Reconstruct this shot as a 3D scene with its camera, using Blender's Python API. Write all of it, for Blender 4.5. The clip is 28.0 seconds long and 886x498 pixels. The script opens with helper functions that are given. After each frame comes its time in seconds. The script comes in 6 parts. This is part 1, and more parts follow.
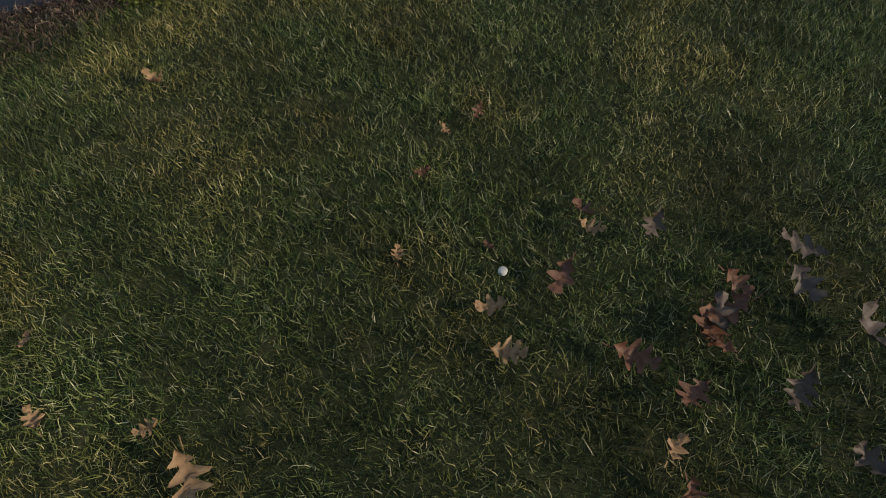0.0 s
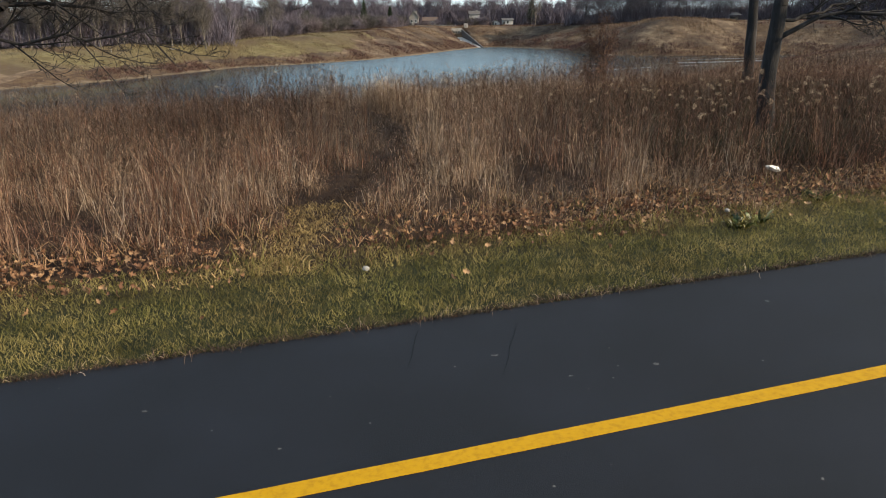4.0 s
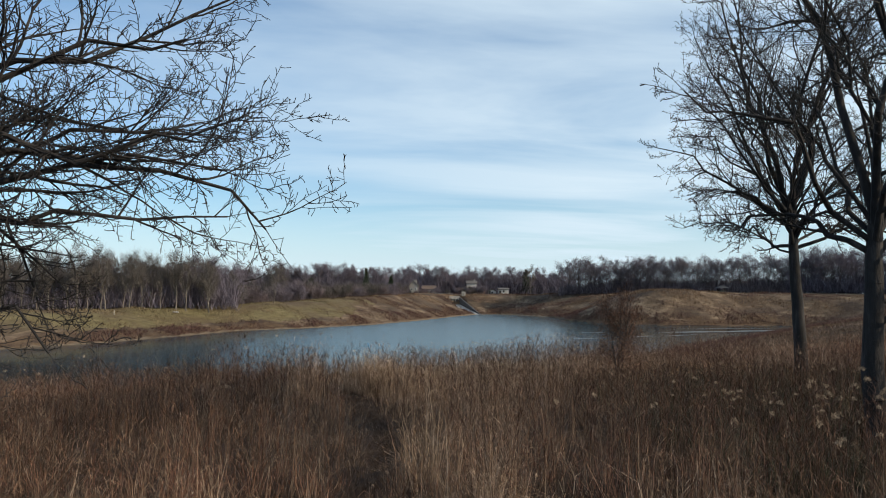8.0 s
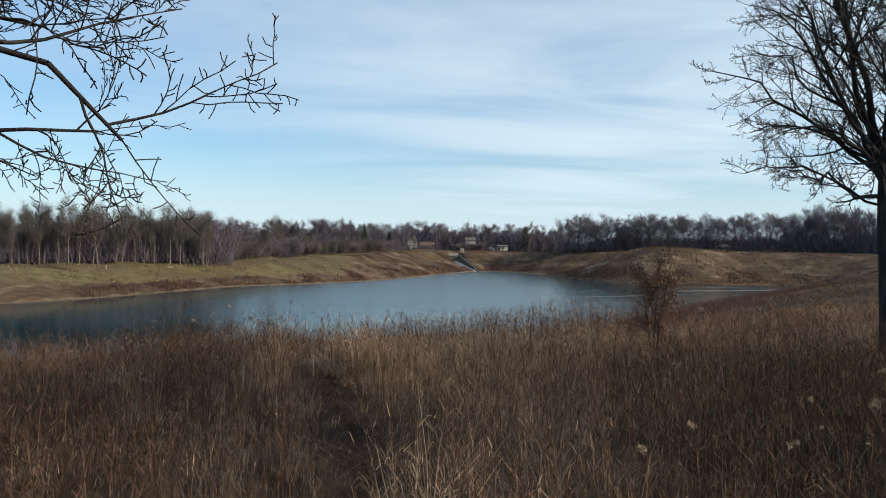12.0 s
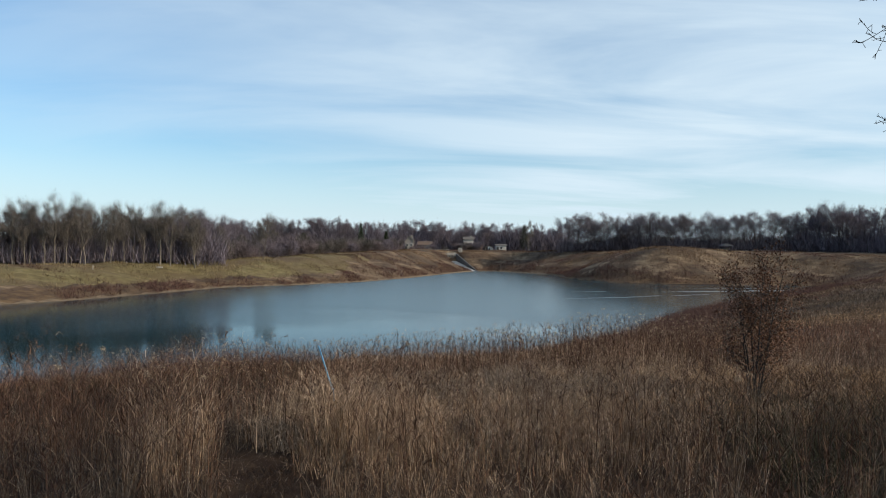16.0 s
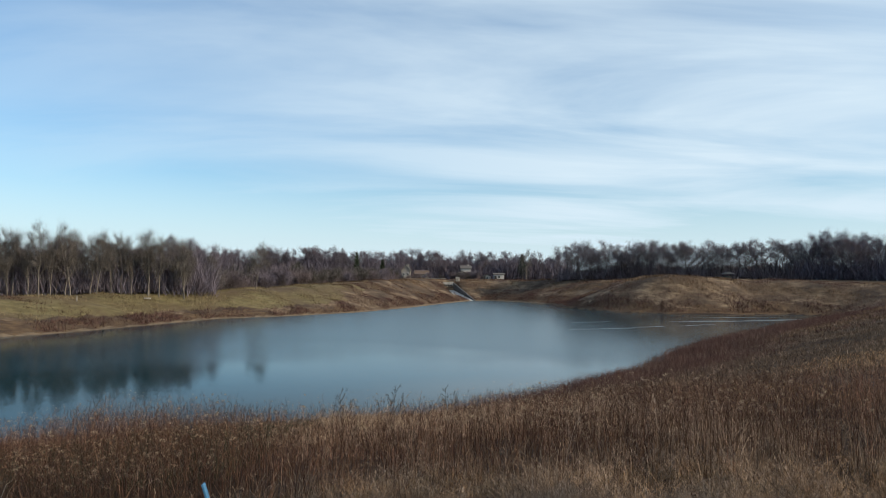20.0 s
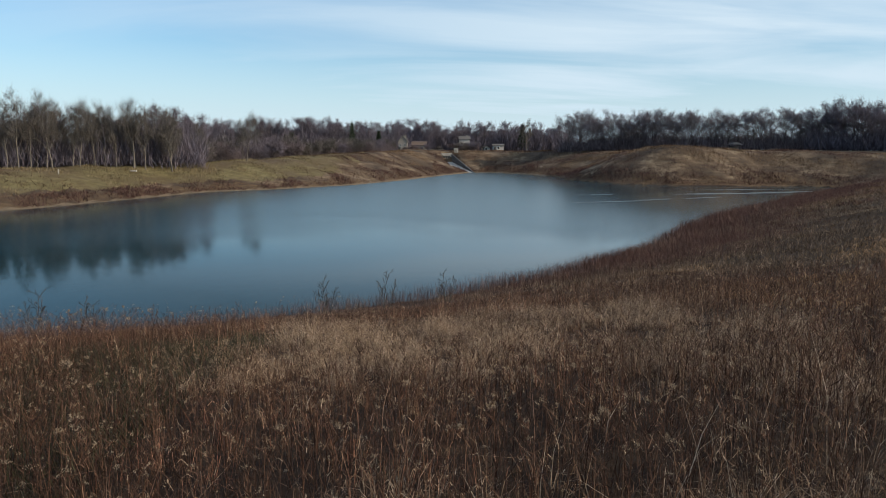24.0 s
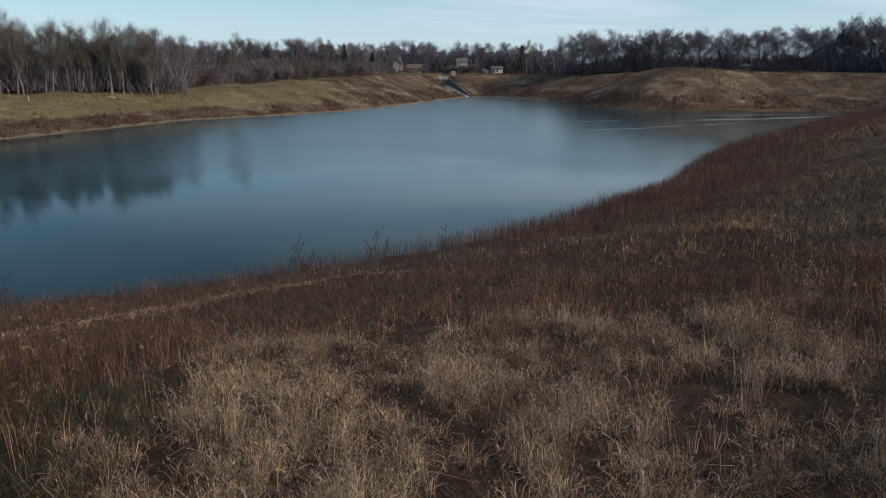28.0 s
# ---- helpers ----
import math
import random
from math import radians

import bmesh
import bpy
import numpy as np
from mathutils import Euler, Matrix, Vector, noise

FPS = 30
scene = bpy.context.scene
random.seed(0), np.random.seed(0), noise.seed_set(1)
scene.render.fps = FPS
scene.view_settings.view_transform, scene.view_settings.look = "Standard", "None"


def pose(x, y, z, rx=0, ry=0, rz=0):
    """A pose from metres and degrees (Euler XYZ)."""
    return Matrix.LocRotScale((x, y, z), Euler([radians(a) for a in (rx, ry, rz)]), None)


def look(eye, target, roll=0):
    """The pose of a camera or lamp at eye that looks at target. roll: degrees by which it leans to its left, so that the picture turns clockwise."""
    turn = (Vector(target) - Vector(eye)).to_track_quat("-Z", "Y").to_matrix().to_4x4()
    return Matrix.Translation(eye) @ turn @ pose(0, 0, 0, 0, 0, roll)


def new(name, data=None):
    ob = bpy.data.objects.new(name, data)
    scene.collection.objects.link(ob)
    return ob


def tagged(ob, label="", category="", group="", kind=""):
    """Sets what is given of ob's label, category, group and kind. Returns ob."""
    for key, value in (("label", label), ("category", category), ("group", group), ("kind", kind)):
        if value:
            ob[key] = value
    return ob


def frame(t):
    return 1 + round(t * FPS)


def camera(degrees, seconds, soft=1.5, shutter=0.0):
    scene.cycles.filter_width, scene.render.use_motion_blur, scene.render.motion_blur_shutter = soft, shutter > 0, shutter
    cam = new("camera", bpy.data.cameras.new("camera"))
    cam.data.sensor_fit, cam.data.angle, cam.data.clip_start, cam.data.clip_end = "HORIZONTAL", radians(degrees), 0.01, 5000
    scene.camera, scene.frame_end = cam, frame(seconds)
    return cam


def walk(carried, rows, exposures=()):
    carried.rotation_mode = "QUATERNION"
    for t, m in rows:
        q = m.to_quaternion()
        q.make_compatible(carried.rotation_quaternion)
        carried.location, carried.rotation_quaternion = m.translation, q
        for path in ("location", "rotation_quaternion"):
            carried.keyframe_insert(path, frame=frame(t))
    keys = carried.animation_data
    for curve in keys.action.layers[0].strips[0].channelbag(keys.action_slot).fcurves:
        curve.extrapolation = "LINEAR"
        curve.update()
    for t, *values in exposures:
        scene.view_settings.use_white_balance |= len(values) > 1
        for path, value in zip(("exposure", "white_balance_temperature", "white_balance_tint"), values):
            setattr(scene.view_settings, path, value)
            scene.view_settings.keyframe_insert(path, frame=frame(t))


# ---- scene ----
cam = camera(65.6, 28.0, 1.0)
PATH = [
    (0, (0.09, 0.003, 1.784), (0.056, 1.149, 0.145), -1.9),
    (0.5, (0.059, 0.196, 1.796), (0.035, 1.469, 0.255), -1.5),
    (1, (0.035, 0.397, 1.809), (0.024, 1.79, 0.374), -1.1),
    (1.5, (0.016, 0.623, 1.807), (0.01, 2.127, 0.493), -0.7),
    (2, (-0.009, 0.868, 1.803), (-0.011, 2.473, 0.621), -0.4),
    (2.5, (-0.024, 1.135, 1.788), (-0.026, 2.84, 0.743), -0.25),
    (3, (-0.026, 1.439, 1.808), (-0.028, 3.221, 0.9), -0.3),
    (3.5, (-0.029, 1.774, 1.832), (-0.034, 3.622, 1.068), -0.4),
    (4, (-0.019, 2.142, 1.855), (-0.028, 4.044, 1.236), -0.5),
    (4.5, (-0.005, 2.544, 1.865), (-0.014, 4.49, 1.404), -0.6),
    (6.5, (-0.064, 4.024, 1.92), (-0.066, 6.017, 2.086), 0.6),
    (7, (-0.085, 4.331, 1.93), (-0.085, 6.32, 2.143), 0.4),
    (7.5, (-0.096, 4.631, 1.944), (-0.095, 6.62, 2.15), 0.3),
    (8, (-0.097, 4.918, 1.957), (-0.097, 6.914, 2.085), 0.3),
    (8.5, (-0.096, 5.201, 1.968), (-0.096, 7.201, 1.999), 0.4),
    (9, (-0.103, 5.487, 1.972), (-0.102, 7.487, 1.973), 0.5),
    (9.5, (-0.11, 5.806, 1.978), (-0.108, 7.806, 1.979), 0.5),
    (10, (-0.115, 6.157, 1.982), (-0.112, 8.157, 1.984), 0.4),
    (10.5, (-0.118, 6.527, 1.98), (-0.114, 8.527, 1.981), 0.4),
    (11, (-0.123, 6.916, 1.982), (-0.118, 8.916, 1.983), 0.3),
    (11.5, (-0.111, 7.316, 1.992), (-0.105, 9.316, 1.994), 0.8),
    (12, (-0.12, 7.785, 2.004), (-0.115, 9.785, 2.006), 0.7),
    (12.5, (-0.124, 8.302, 2.007), (-0.118, 10.302, 2.008), 0.8),
    (14.5, (-0.266, 10.253, 2.012), (-0.258, 12.253, 2.011), 0.7),
    (15, (-0.277, 10.751, 2.027), (-0.266, 12.751, 2.026), 0.7),
    (15.5, (-0.293, 11.273, 2.034), (-0.282, 13.273, 2.033), 0.7),
    (16, (-0.303, 11.779, 2.046), (-0.29, 13.779, 2.046), 0.7),
    (16.5, (-0.299, 12.27, 2.06), (-0.286, 14.27, 2.059), 0.7),
    (17, (-0.297, 12.773, 2.071), (-0.283, 14.773, 2.071), 0.7),
    (17.5, (-0.305, 13.281, 2.083), (-0.288, 15.28, 2.082), 0.6),
    (18, (-0.294, 13.784, 2.093), (-0.278, 15.784, 2.094), 0.4),
    (18.5, (-0.292, 14.293, 2.11), (-0.275, 16.292, 2.137), 0.5),
    (19, (-0.317, 14.782, 2.131), (-0.298, 16.781, 2.194), 0.5),
    (19.5, (-0.307, 15.277, 2.145), (-0.287, 17.274, 2.245), 0.4),
    (20, (-0.311, 15.766, 2.148), (-0.29, 17.764, 2.232), 0.5),
    (20.5, (-0.328, 16.261, 2.156), (-0.306, 18.26, 2.096), 0.5),
    (21, (-0.335, 16.745, 2.144), (-0.309, 18.736, 1.951), 0.7),
    (21.5, (-0.332, 17.26, 2.174), (-0.306, 19.245, 1.927), 0.5),
    (23.5, (-0.218, 19.633, 2.058), (-0.192, 21.614, 1.783), 0.2),
    (24, (-0.227, 20.324, 2.073), (-0.198, 22.303, 1.786), 0.4),
    (24.5, (-0.231, 21.041, 2.091), (-0.2, 23.016, 1.775), 0.3),
    (25, (-0.224, 21.725, 2.093), (-0.193, 23.692, 1.734), 0.3),
    (25.5, (-0.22, 22.377, 2.106), (-0.187, 24.336, 1.703), 0.3),
    (26, (-0.224, 23.024, 2.134), (-0.19, 24.974, 1.693), 0.3),
    (26.5, (-0.226, 23.69, 2.165), (-0.191, 25.637, 1.71), 0.3),
    (27, (-0.25, 24.368, 2.179), (-0.213, 26.314, 1.72), 0.4),
    (27.5, (-0.301, 25.041, 2.168), (-0.262, 26.985, 1.699), 0.3),
    (28, (-0.349, 25.725, 2.167), (-0.31, 27.661, 1.669), 0.2),
]
walk(cam, [(t, look(eye, target, roll)) for t, eye, target, roll in PATH],
     exposures=[(0, -0.05, 6450, 10), (1, 0.2, 6500, 10), (2, 0.25, 6700, 10), (3, 0.4, 7050, 11), (4.5, 0.48, 7050, 11), (6.5, 0.15, 6750, 10), (8, 0.03, 6700, 10), (20, 0.02, 6700, 10), (24, -0.05, 6600, 10), (28, -0.2, 6500, 10)])

# ---- world, sun ----
SUN_AZ, SUN_EL = 110.0, 26.0          # degrees clockwise from +y, and above the horizon
world = bpy.data.worlds.new("world")
scene.world = world
world.use_nodes = True
wn, wl = world.node_tree.nodes, world.node_tree.links
wn.clear()
w_out = wn.new("ShaderNodeOutputWorld")
w_bg = wn.new("ShaderNodeBackground")
sky = wn.new("ShaderNodeTexSky")
sky.sky_type = "NISHITA"
sky.sun_disc = False
sky.sun_elevation, sky.sun_rotation = radians(SUN_EL), radians(SUN_AZ)
sky.air_density, sky.dust_density, sky.ozone_density = 1.1, 0.6, 1.6
w_tc = wn.new("ShaderNodeTexCoord")
w_sep = wn.new("ShaderNodeSeparateXYZ")
wl.new(w_tc.outputs["Generated"], w_sep.inputs[0])
# thin streaky cloud, laid on a flat sheet overhead
w_z = wn.new("ShaderNodeMath"); w_z.operation = "ADD"; w_z.inputs[1].default_value = 0.16
wl.new(w_sep.outputs["Z"], w_z.inputs[0])
w_zm = wn.new("ShaderNodeMath"); w_zm.operation = "MAXIMUM"; w_zm.inputs[1].default_value = 0.05
wl.new(w_z.outputs[0], w_zm.inputs[0])
w_div = wn.new("ShaderNodeVectorMath"); w_div.operation = "DIVIDE"
w_cz = wn.new("ShaderNodeCombineXYZ")
for k in range(3):
    wl.new(w_zm.outputs[0], w_cz.inputs[k])
wl.new(w_tc.outputs["Generated"], w_div.inputs[0])
wl.new(w_cz.outputs[0], w_div.inputs[1])
w_map = wn.new("ShaderNodeMapping")
w_map.inputs["Scale"].default_value = (0.55, 1.5, 0.0)
w_map.inputs["Rotation"].default_value = (0, 0, radians(12))
wl.new(w_div.outputs[0], w_map.inputs[0])
w_n = wn.new("ShaderNodeTexNoise")
w_n.inputs["Scale"].default_value, w_n.inputs["Detail"].default_value = 0.9, 6
w_n.inputs["Roughness"].default_value, w_n.inputs["Distortion"].default_value = 0.54, 0.5
wl.new(w_map.outputs[0], w_n.inputs[0])
w_cr = wn.new("ShaderNodeValToRGB")
w_cr.color_ramp.elements[0].position, w_cr.color_ramp.elements[1].position = 0.2, 0.6
wl.new(w_n.outputs[0], w_cr.inputs[0])
w_mul = wn.new("ShaderNodeMath"); w_mul.operation = "MULTIPLY"; w_mul.inputs[1].default_value = 0.88
wl.new(w_cr.outputs[0], w_mul.inputs[0])
# the veil of cloud thins out towards the west
w_side = wn.new("ShaderNodeMapRange")
w_side.inputs["From Min"].default_value, w_side.inputs["From Max"].default_value = -0.6, 0.2
w_side.inputs["To Min"].default_value, w_side.inputs["To Max"].default_value = 0.3, 1.04
wl.new(w_sep.outputs["X"], w_side.inputs["Value"])
w_veil = wn.new("ShaderNodeMath"); w_veil.operation = "MULTIPLY"
wl.new(w_mul.outputs[0], w_veil.inputs[0])
wl.new(w_side.outputs[0], w_veil.inputs[1])
w_mix = wn.new("ShaderNodeMix"); w_mix.data_type = "RGBA"
w_low = wn.new("ShaderNodeMapRange")
w_low.inputs["From Min"].default_value, w_low.inputs["From Max"].default_value = 0.02, 0.18
w_low.inputs["To Min"].default_value, w_low.inputs["To Max"].default_value = 0.88, 0.0
wl.new(w_sep.outputs["Z"], w_low.inputs["Value"])
w_max = wn.new("ShaderNodeMath"); w_max.operation = "MAXIMUM"
wl.new(w_veil.outputs[0], w_max.inputs[0])
wl.new(w_low.outputs[0], w_max.inputs[1])
wl.new(w_max.outputs[0], w_mix.inputs["Factor"])
w_tint = wn.new("ShaderNodeMix"); w_tint.data_type = "RGBA"; w_tint.blend_type = "MULTIPLY"
w_tint.inputs["Factor"].default_value = 1.0
w_tint.inputs["B"].default_value = (0.755, 1.19, 1.5, 1)
wl.new(sky.outputs[0], w_tint.inputs["A"])
wl.new(w_tint.outputs["Result"], w_mix.inputs["A"])
w_mix.inputs["B"].default_value = (7.0, 8.58, 9.85, 1)
wl.new(w_mix.outputs["Result"], w_bg.inputs[0])
w_bg.inputs[1].default_value = 0.10
wl.new(w_bg.outputs[0], w_out.inputs[0])

sun = new("sun", bpy.data.lights.new("sun", "SUN"))
sun.data.energy, sun.data.angle, sun.data.color = 4.8, radians(0.6), (1.0, 0.85, 0.64)
sun_dir = Vector((math.sin(radians(SUN_AZ)) * math.cos(radians(SUN_EL)), math.cos(radians(SUN_AZ)) * math.cos(radians(SUN_EL)), math.sin(radians(SUN_EL))))
sun.matrix_world = look(tuple(sun_dir * 50), (0, 0, 0))


# ---- materials ----
def nodes_of(mat):
    mat.use_nodes = True
    nt = mat.node_tree
    return nt, nt.nodes["Principled BSDF"]


def ramp(nt, fac, stops):
    r = nt.nodes.new("ShaderNodeValToRGB")
    els = r.color_ramp.elements
    while len(els) < len(stops):
        els.new(0.5)
    for e, (p, c) in zip(els, stops):
        e.position, e.color = p, (*c, 1)
    nt.links.new(fac, r.inputs[0])
    return r.outputs[0]


def noise_node(nt, scale, detail=4, rough=0.55, vec=None, stretch=None):
    n = nt.nodes.new("ShaderNodeTexNoise")
    n.inputs["Scale"].default_value, n.inputs["Detail"].default_value, n.inputs["Roughness"].default_value = scale, detail, rough
    g = nt.nodes.new("ShaderNodeNewGeometry")
    src = g.outputs["Position"] if vec is None else vec
    if stretch:
        m = nt.nodes.new("ShaderNodeMapping")
        m.inputs["Scale"].default_value = stretch
        nt.links.new(src, m.inputs[0])
        src = m.outputs[0]
    nt.links.new(src, n.inputs[0])
    return n.outputs[0]


def mixc(nt, fac, a, b, mode="MIX"):
    m = nt.nodes.new("ShaderNodeMix")
    m.data_type, m.blend_type = "RGBA", mode
    for key, v in (("Factor", fac), ("A", a), ("B", b)):
        if isinstance(v, (int, float)):
            m.inputs[key].default_value = v
        elif isinstance(v, tuple):
            m.inputs[key].default_value = (*v, 1)
        else:
            nt.links.new(v, m.inputs[key])
    return m.outputs["Result"]


def bump(nt, bsdf, h, strength=0.4, dist=0.02):
    b = nt.nodes.new("ShaderNodeBump")
    b.inputs["Strength"].default_value, b.inputs["Distance"].default_value = strength, dist
    nt.links.new(h, b.inputs["Height"])
    nt.links.new(b.outputs[0], bsdf.inputs["Normal"])


def surface(name, stops, scale=3.0, rough=0.8, big=None, big_scale=0.3, fine=40.0, bump_k=0.3, bump_d=0.01, metal=0.0, spec=0.3, stretch=None):
    """A matt surface: two scales of colour and a fine relief."""
    mat = bpy.data.materials.new(name)
    nt, b = nodes_of(mat)
    c = ramp(nt, noise_node(nt, scale, 6, 0.6, stretch=stretch), stops)
    if big:
        f = ramp(nt, noise_node(nt, big_scale, 4, 0.6), [(0.42, (0, 0, 0)), (0.62, (1, 1, 1))])
        c = mixc(nt, f, c, big)
    nt.links.new(c, b.inputs["Base Color"])
    b.inputs["Roughness"].default_value, b.inputs["Metallic"].default_value = rough, metal
    b.inputs["Specular IOR Level"].default_value = spec
    bump(nt, b, noise_node(nt, fine, 5, 0.65, stretch=stretch), bump_k, bump_d)
    return mat


def blade_mat(name, stops, patch=None, patch_scale=0.25, rough=0.7, thin=0.25, window=(0.45, 0.6)):
    """Grass, straw, leaves: a colour for each piece, drifting in patches over the ground; light shines through a little."""
    mat = bpy.data.materials.new(name)
    nt, b = nodes_of(mat)
    g = nt.nodes.new("ShaderNodeNewGeometry")
    c = ramp(nt, g.outputs["Random Per Island"], stops)
    if patch:
        f = ramp(nt, noise_node(nt, patch_scale, 4, 0.6), [(window[0], (0, 0, 0)), (window[1], (1, 1, 1))])
        c2 = ramp(nt, g.outputs["Random Per Island"], patch)
        c = mixc(nt, f, c, c2)
    if patch:
        tone = ramp(nt, noise_node(nt, 2.4, 3, 0.6), [(0.32, (0.5, 0.48, 0.46)), (0.68, (1.38, 1.38, 1.38))])
        c = mixc(nt, 1.0, c, tone, "MULTIPLY")
        drift = ramp(nt, noise_node(nt, 0.5, 3, 0.6), [(0.35, (0.72, 0.70, 0.68)), (0.65, (1.2, 1.2, 1.2))])
        c = mixc(nt, 1.0, c, drift, "MULTIPLY")
    nt.links.new(c, b.inputs["Base Color"])
    b.inputs["Roughness"].default_value = rough
    b.inputs["Specular IOR Level"].default_value = 0.25
    tr = nt.nodes.new("ShaderNodeBsdfTranslucent")
    nt.links.new(c, tr.inputs[0])
    mx = nt.nodes.new("ShaderNodeMixShader")
    mx.inputs[0].default_value = thin
    nt.links.new(b.outputs[0], mx.inputs[1])
    nt.links.new(tr.outputs[0], mx.inputs[2])
    nt.links.new(mx.outputs[0], nt.nodes["Material Output"].inputs[0])
    return mat


def near_ground():
    """Lawn thatch on the path's side, brown prairie duff beyond it, with a wandering border."""
    mat = bpy.data.materials.new("lawn_and_prairie_soil")
    nt, b = nodes_of(mat)
    # both soil colours are darkened to deepen the shade under the growth
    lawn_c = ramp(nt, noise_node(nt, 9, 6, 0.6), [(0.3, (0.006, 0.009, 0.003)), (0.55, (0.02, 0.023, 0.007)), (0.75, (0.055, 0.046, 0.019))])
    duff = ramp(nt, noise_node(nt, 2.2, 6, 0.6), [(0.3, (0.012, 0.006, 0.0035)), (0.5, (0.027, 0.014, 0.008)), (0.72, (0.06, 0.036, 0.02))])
    g = nt.nodes.new("ShaderNodeNewGeometry")
    dot = nt.nodes.new("ShaderNodeVectorMath")
    dot.operation = "DOT_PRODUCT"
    nt.links.new(g.outputs["Position"], dot.inputs[0])
    dot.inputs[1].default_value = (-math.sin(PATH_A), math.cos(PATH_A), 0)
    add = nt.nodes.new("ShaderNodeMath")
    nt.links.new(dot.outputs["Value"], add.inputs[0])
    nt.links.new(noise_node(nt, 1.3, 4, 0.6), add.inputs[1])
    rng_n = nt.nodes.new("ShaderNodeMapRange")
    rng_n.inputs["From Min"].default_value, rng_n.inputs["From Max"].default_value = 7.6, 8.3
    nt.links.new(add.outputs[0], rng_n.inputs["Value"])
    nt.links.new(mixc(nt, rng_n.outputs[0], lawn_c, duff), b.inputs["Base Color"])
    b.inputs["Roughness"].default_value, b.inputs["Specular IOR Level"].default_value = 0.95, 0.2
    bump(nt, b, noise_node(nt, 40, 5, 0.65), 0.4, 0.02)
    return mat


PATH_A = radians(16.3)
M_NEAR = near_ground()
M_BANK = surface("bank_grass", [(0.3, (0.045, 0.028, 0.019)), (0.5, (0.13, 0.088, 0.055)), (0.72, (0.26, 0.192, 0.122))], 0.35, 0.95, big=(0.045, 0.028, 0.017), big_scale=0.09, fine=5, bump_d=0.25, bump_k=0.8, stretch=(1, 1, 2.5))
M_BANK_GREEN = surface("mown_bank_grass", [(0.3, (0.08, 0.062, 0.026)), (0.5, (0.13, 0.104, 0.044)), (0.72, (0.19, 0.155, 0.075))], 0.5, 0.95, big=(0.085, 0.056, 0.03), big_scale=0.06, fine=6, bump_d=0.2, bump_k=0.7, stretch=(1, 1, 2.5))
M_BANK_RED = surface("bank_brush", [(0.3, (0.045, 0.026, 0.015)), (0.5, (0.08, 0.048, 0.026)), (0.72, (0.14, 0.09, 0.045))], 0.6, 0.95, fine=6, bump_d=0.25, bump_k=0.8)
M_MUD = surface("shore_mud", [(0.3, (0.06, 0.04, 0.024)), (0.6, (0.15, 0.108, 0.068))], 0.8, 0.9, fine=8, bump_d=0.05)
M_FLOOR_WOODS = surface("leaf_covered_soil", [(0.3, (0.022, 0.016, 0.011)), (0.6, (0.05, 0.034, 0.022))], 1.0, 0.95, fine=6, bump_d=0.1)

M_ASPHALT = bpy.data.materials.new("asphalt")
nt, b = nodes_of(M_ASPHALT)
c = ramp(nt, noise_node(nt, 260, 3, 0.7), [(0.3, (0.005, 0.0062, 0.009)), (0.6, (0.0098, 0.0118, 0.0165)), (0.8, (0.022, 0.025, 0.031))])
c = mixc(nt, ramp(nt, noise_node(nt, 1.1, 5, 0.6), [(0.4, (0, 0, 0)), (0.7, (0.6, 0.6, 0.6))]), c, (0.0135, 0.0165, 0.0245))
c = mixc(nt, ramp(nt, noise_node(nt, 23, 2, 0.5), [(0.76, (0, 0, 0)), (0.8, (0.7, 0.7, 0.7))]), c, (0.16, 0.16, 0.15))
nt.links.new(c, b.inputs["Base Color"])
b.inputs["Roughness"].default_value = 0.75
b.inputs["Specular IOR Level"].default_value = 0.22
bump(nt, b, noise_node(nt, 220, 3, 0.7), 0.5, 0.004)
M_CRACK = surface("crack_shadow", [(0.3, (0.007, 0.008, 0.010)), (0.7, (0.011, 0.0125, 0.0155))], 20, 1.0, spec=0.0)
M_DAMP = surface("damp_asphalt", [(0.3, (0.007, 0.0085, 0.0115)), (0.7, (0.011, 0.013, 0.017))], 30, 0.6)
M_SCUFF = surface("pale_splash", [(0.3, (0.035, 0.038, 0.043)), (0.7, (0.13, 0.13, 0.13))], 60, 0.8)
M_YELLOW = surface("road_paint_yellow", [(0.25, (0.33, 0.165, 0.001)), (0.5, (0.45, 0.238, 0.001)), (0.8, (0.5, 0.28, 0.003))], 30, 0.8, fine=230, bump_d=0.003)
M_CONCRETE = surface("weathered_concrete", [(0.3, (0.2, 0.19, 0.17)), (0.7, (0.38, 0.36, 0.33))], 0.7, 0.85, fine=8, bump_d=0.03)
M_DARK = surface("dark_metal", [(0.3, (0.02, 0.02, 0.022)), (0.7, (0.05, 0.05, 0.052))], 4, 0.6)
M_BARK = surface("dark_bark", [(0.3, (0.012, 0.0105, 0.0105)), (0.55, (0.026, 0.023, 0.0225)), (0.75, (0.065, 0.057, 0.054))], 9, 0.9, fine=35, bump_k=0.8, bump_d=0.02, stretch=(1, 1, 0.25))
M_BARK_FAR = surface("grey_bark", [(0.3, (0.03, 0.025, 0.022)), (0.7, (0.075, 0.062, 0.055))], 1.2, 0.9, fine=9, bump_d=0.03)
M_BARK_PALE = surface("pale_bark", [(0.3, (0.085, 0.075, 0.066)), (0.7, (0.185, 0.162, 0.142))], 0.8, 0.9, fine=9, bump_d=0.03)
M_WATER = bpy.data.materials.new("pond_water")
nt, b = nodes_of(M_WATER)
b.inputs["IOR"].default_value = 1.333
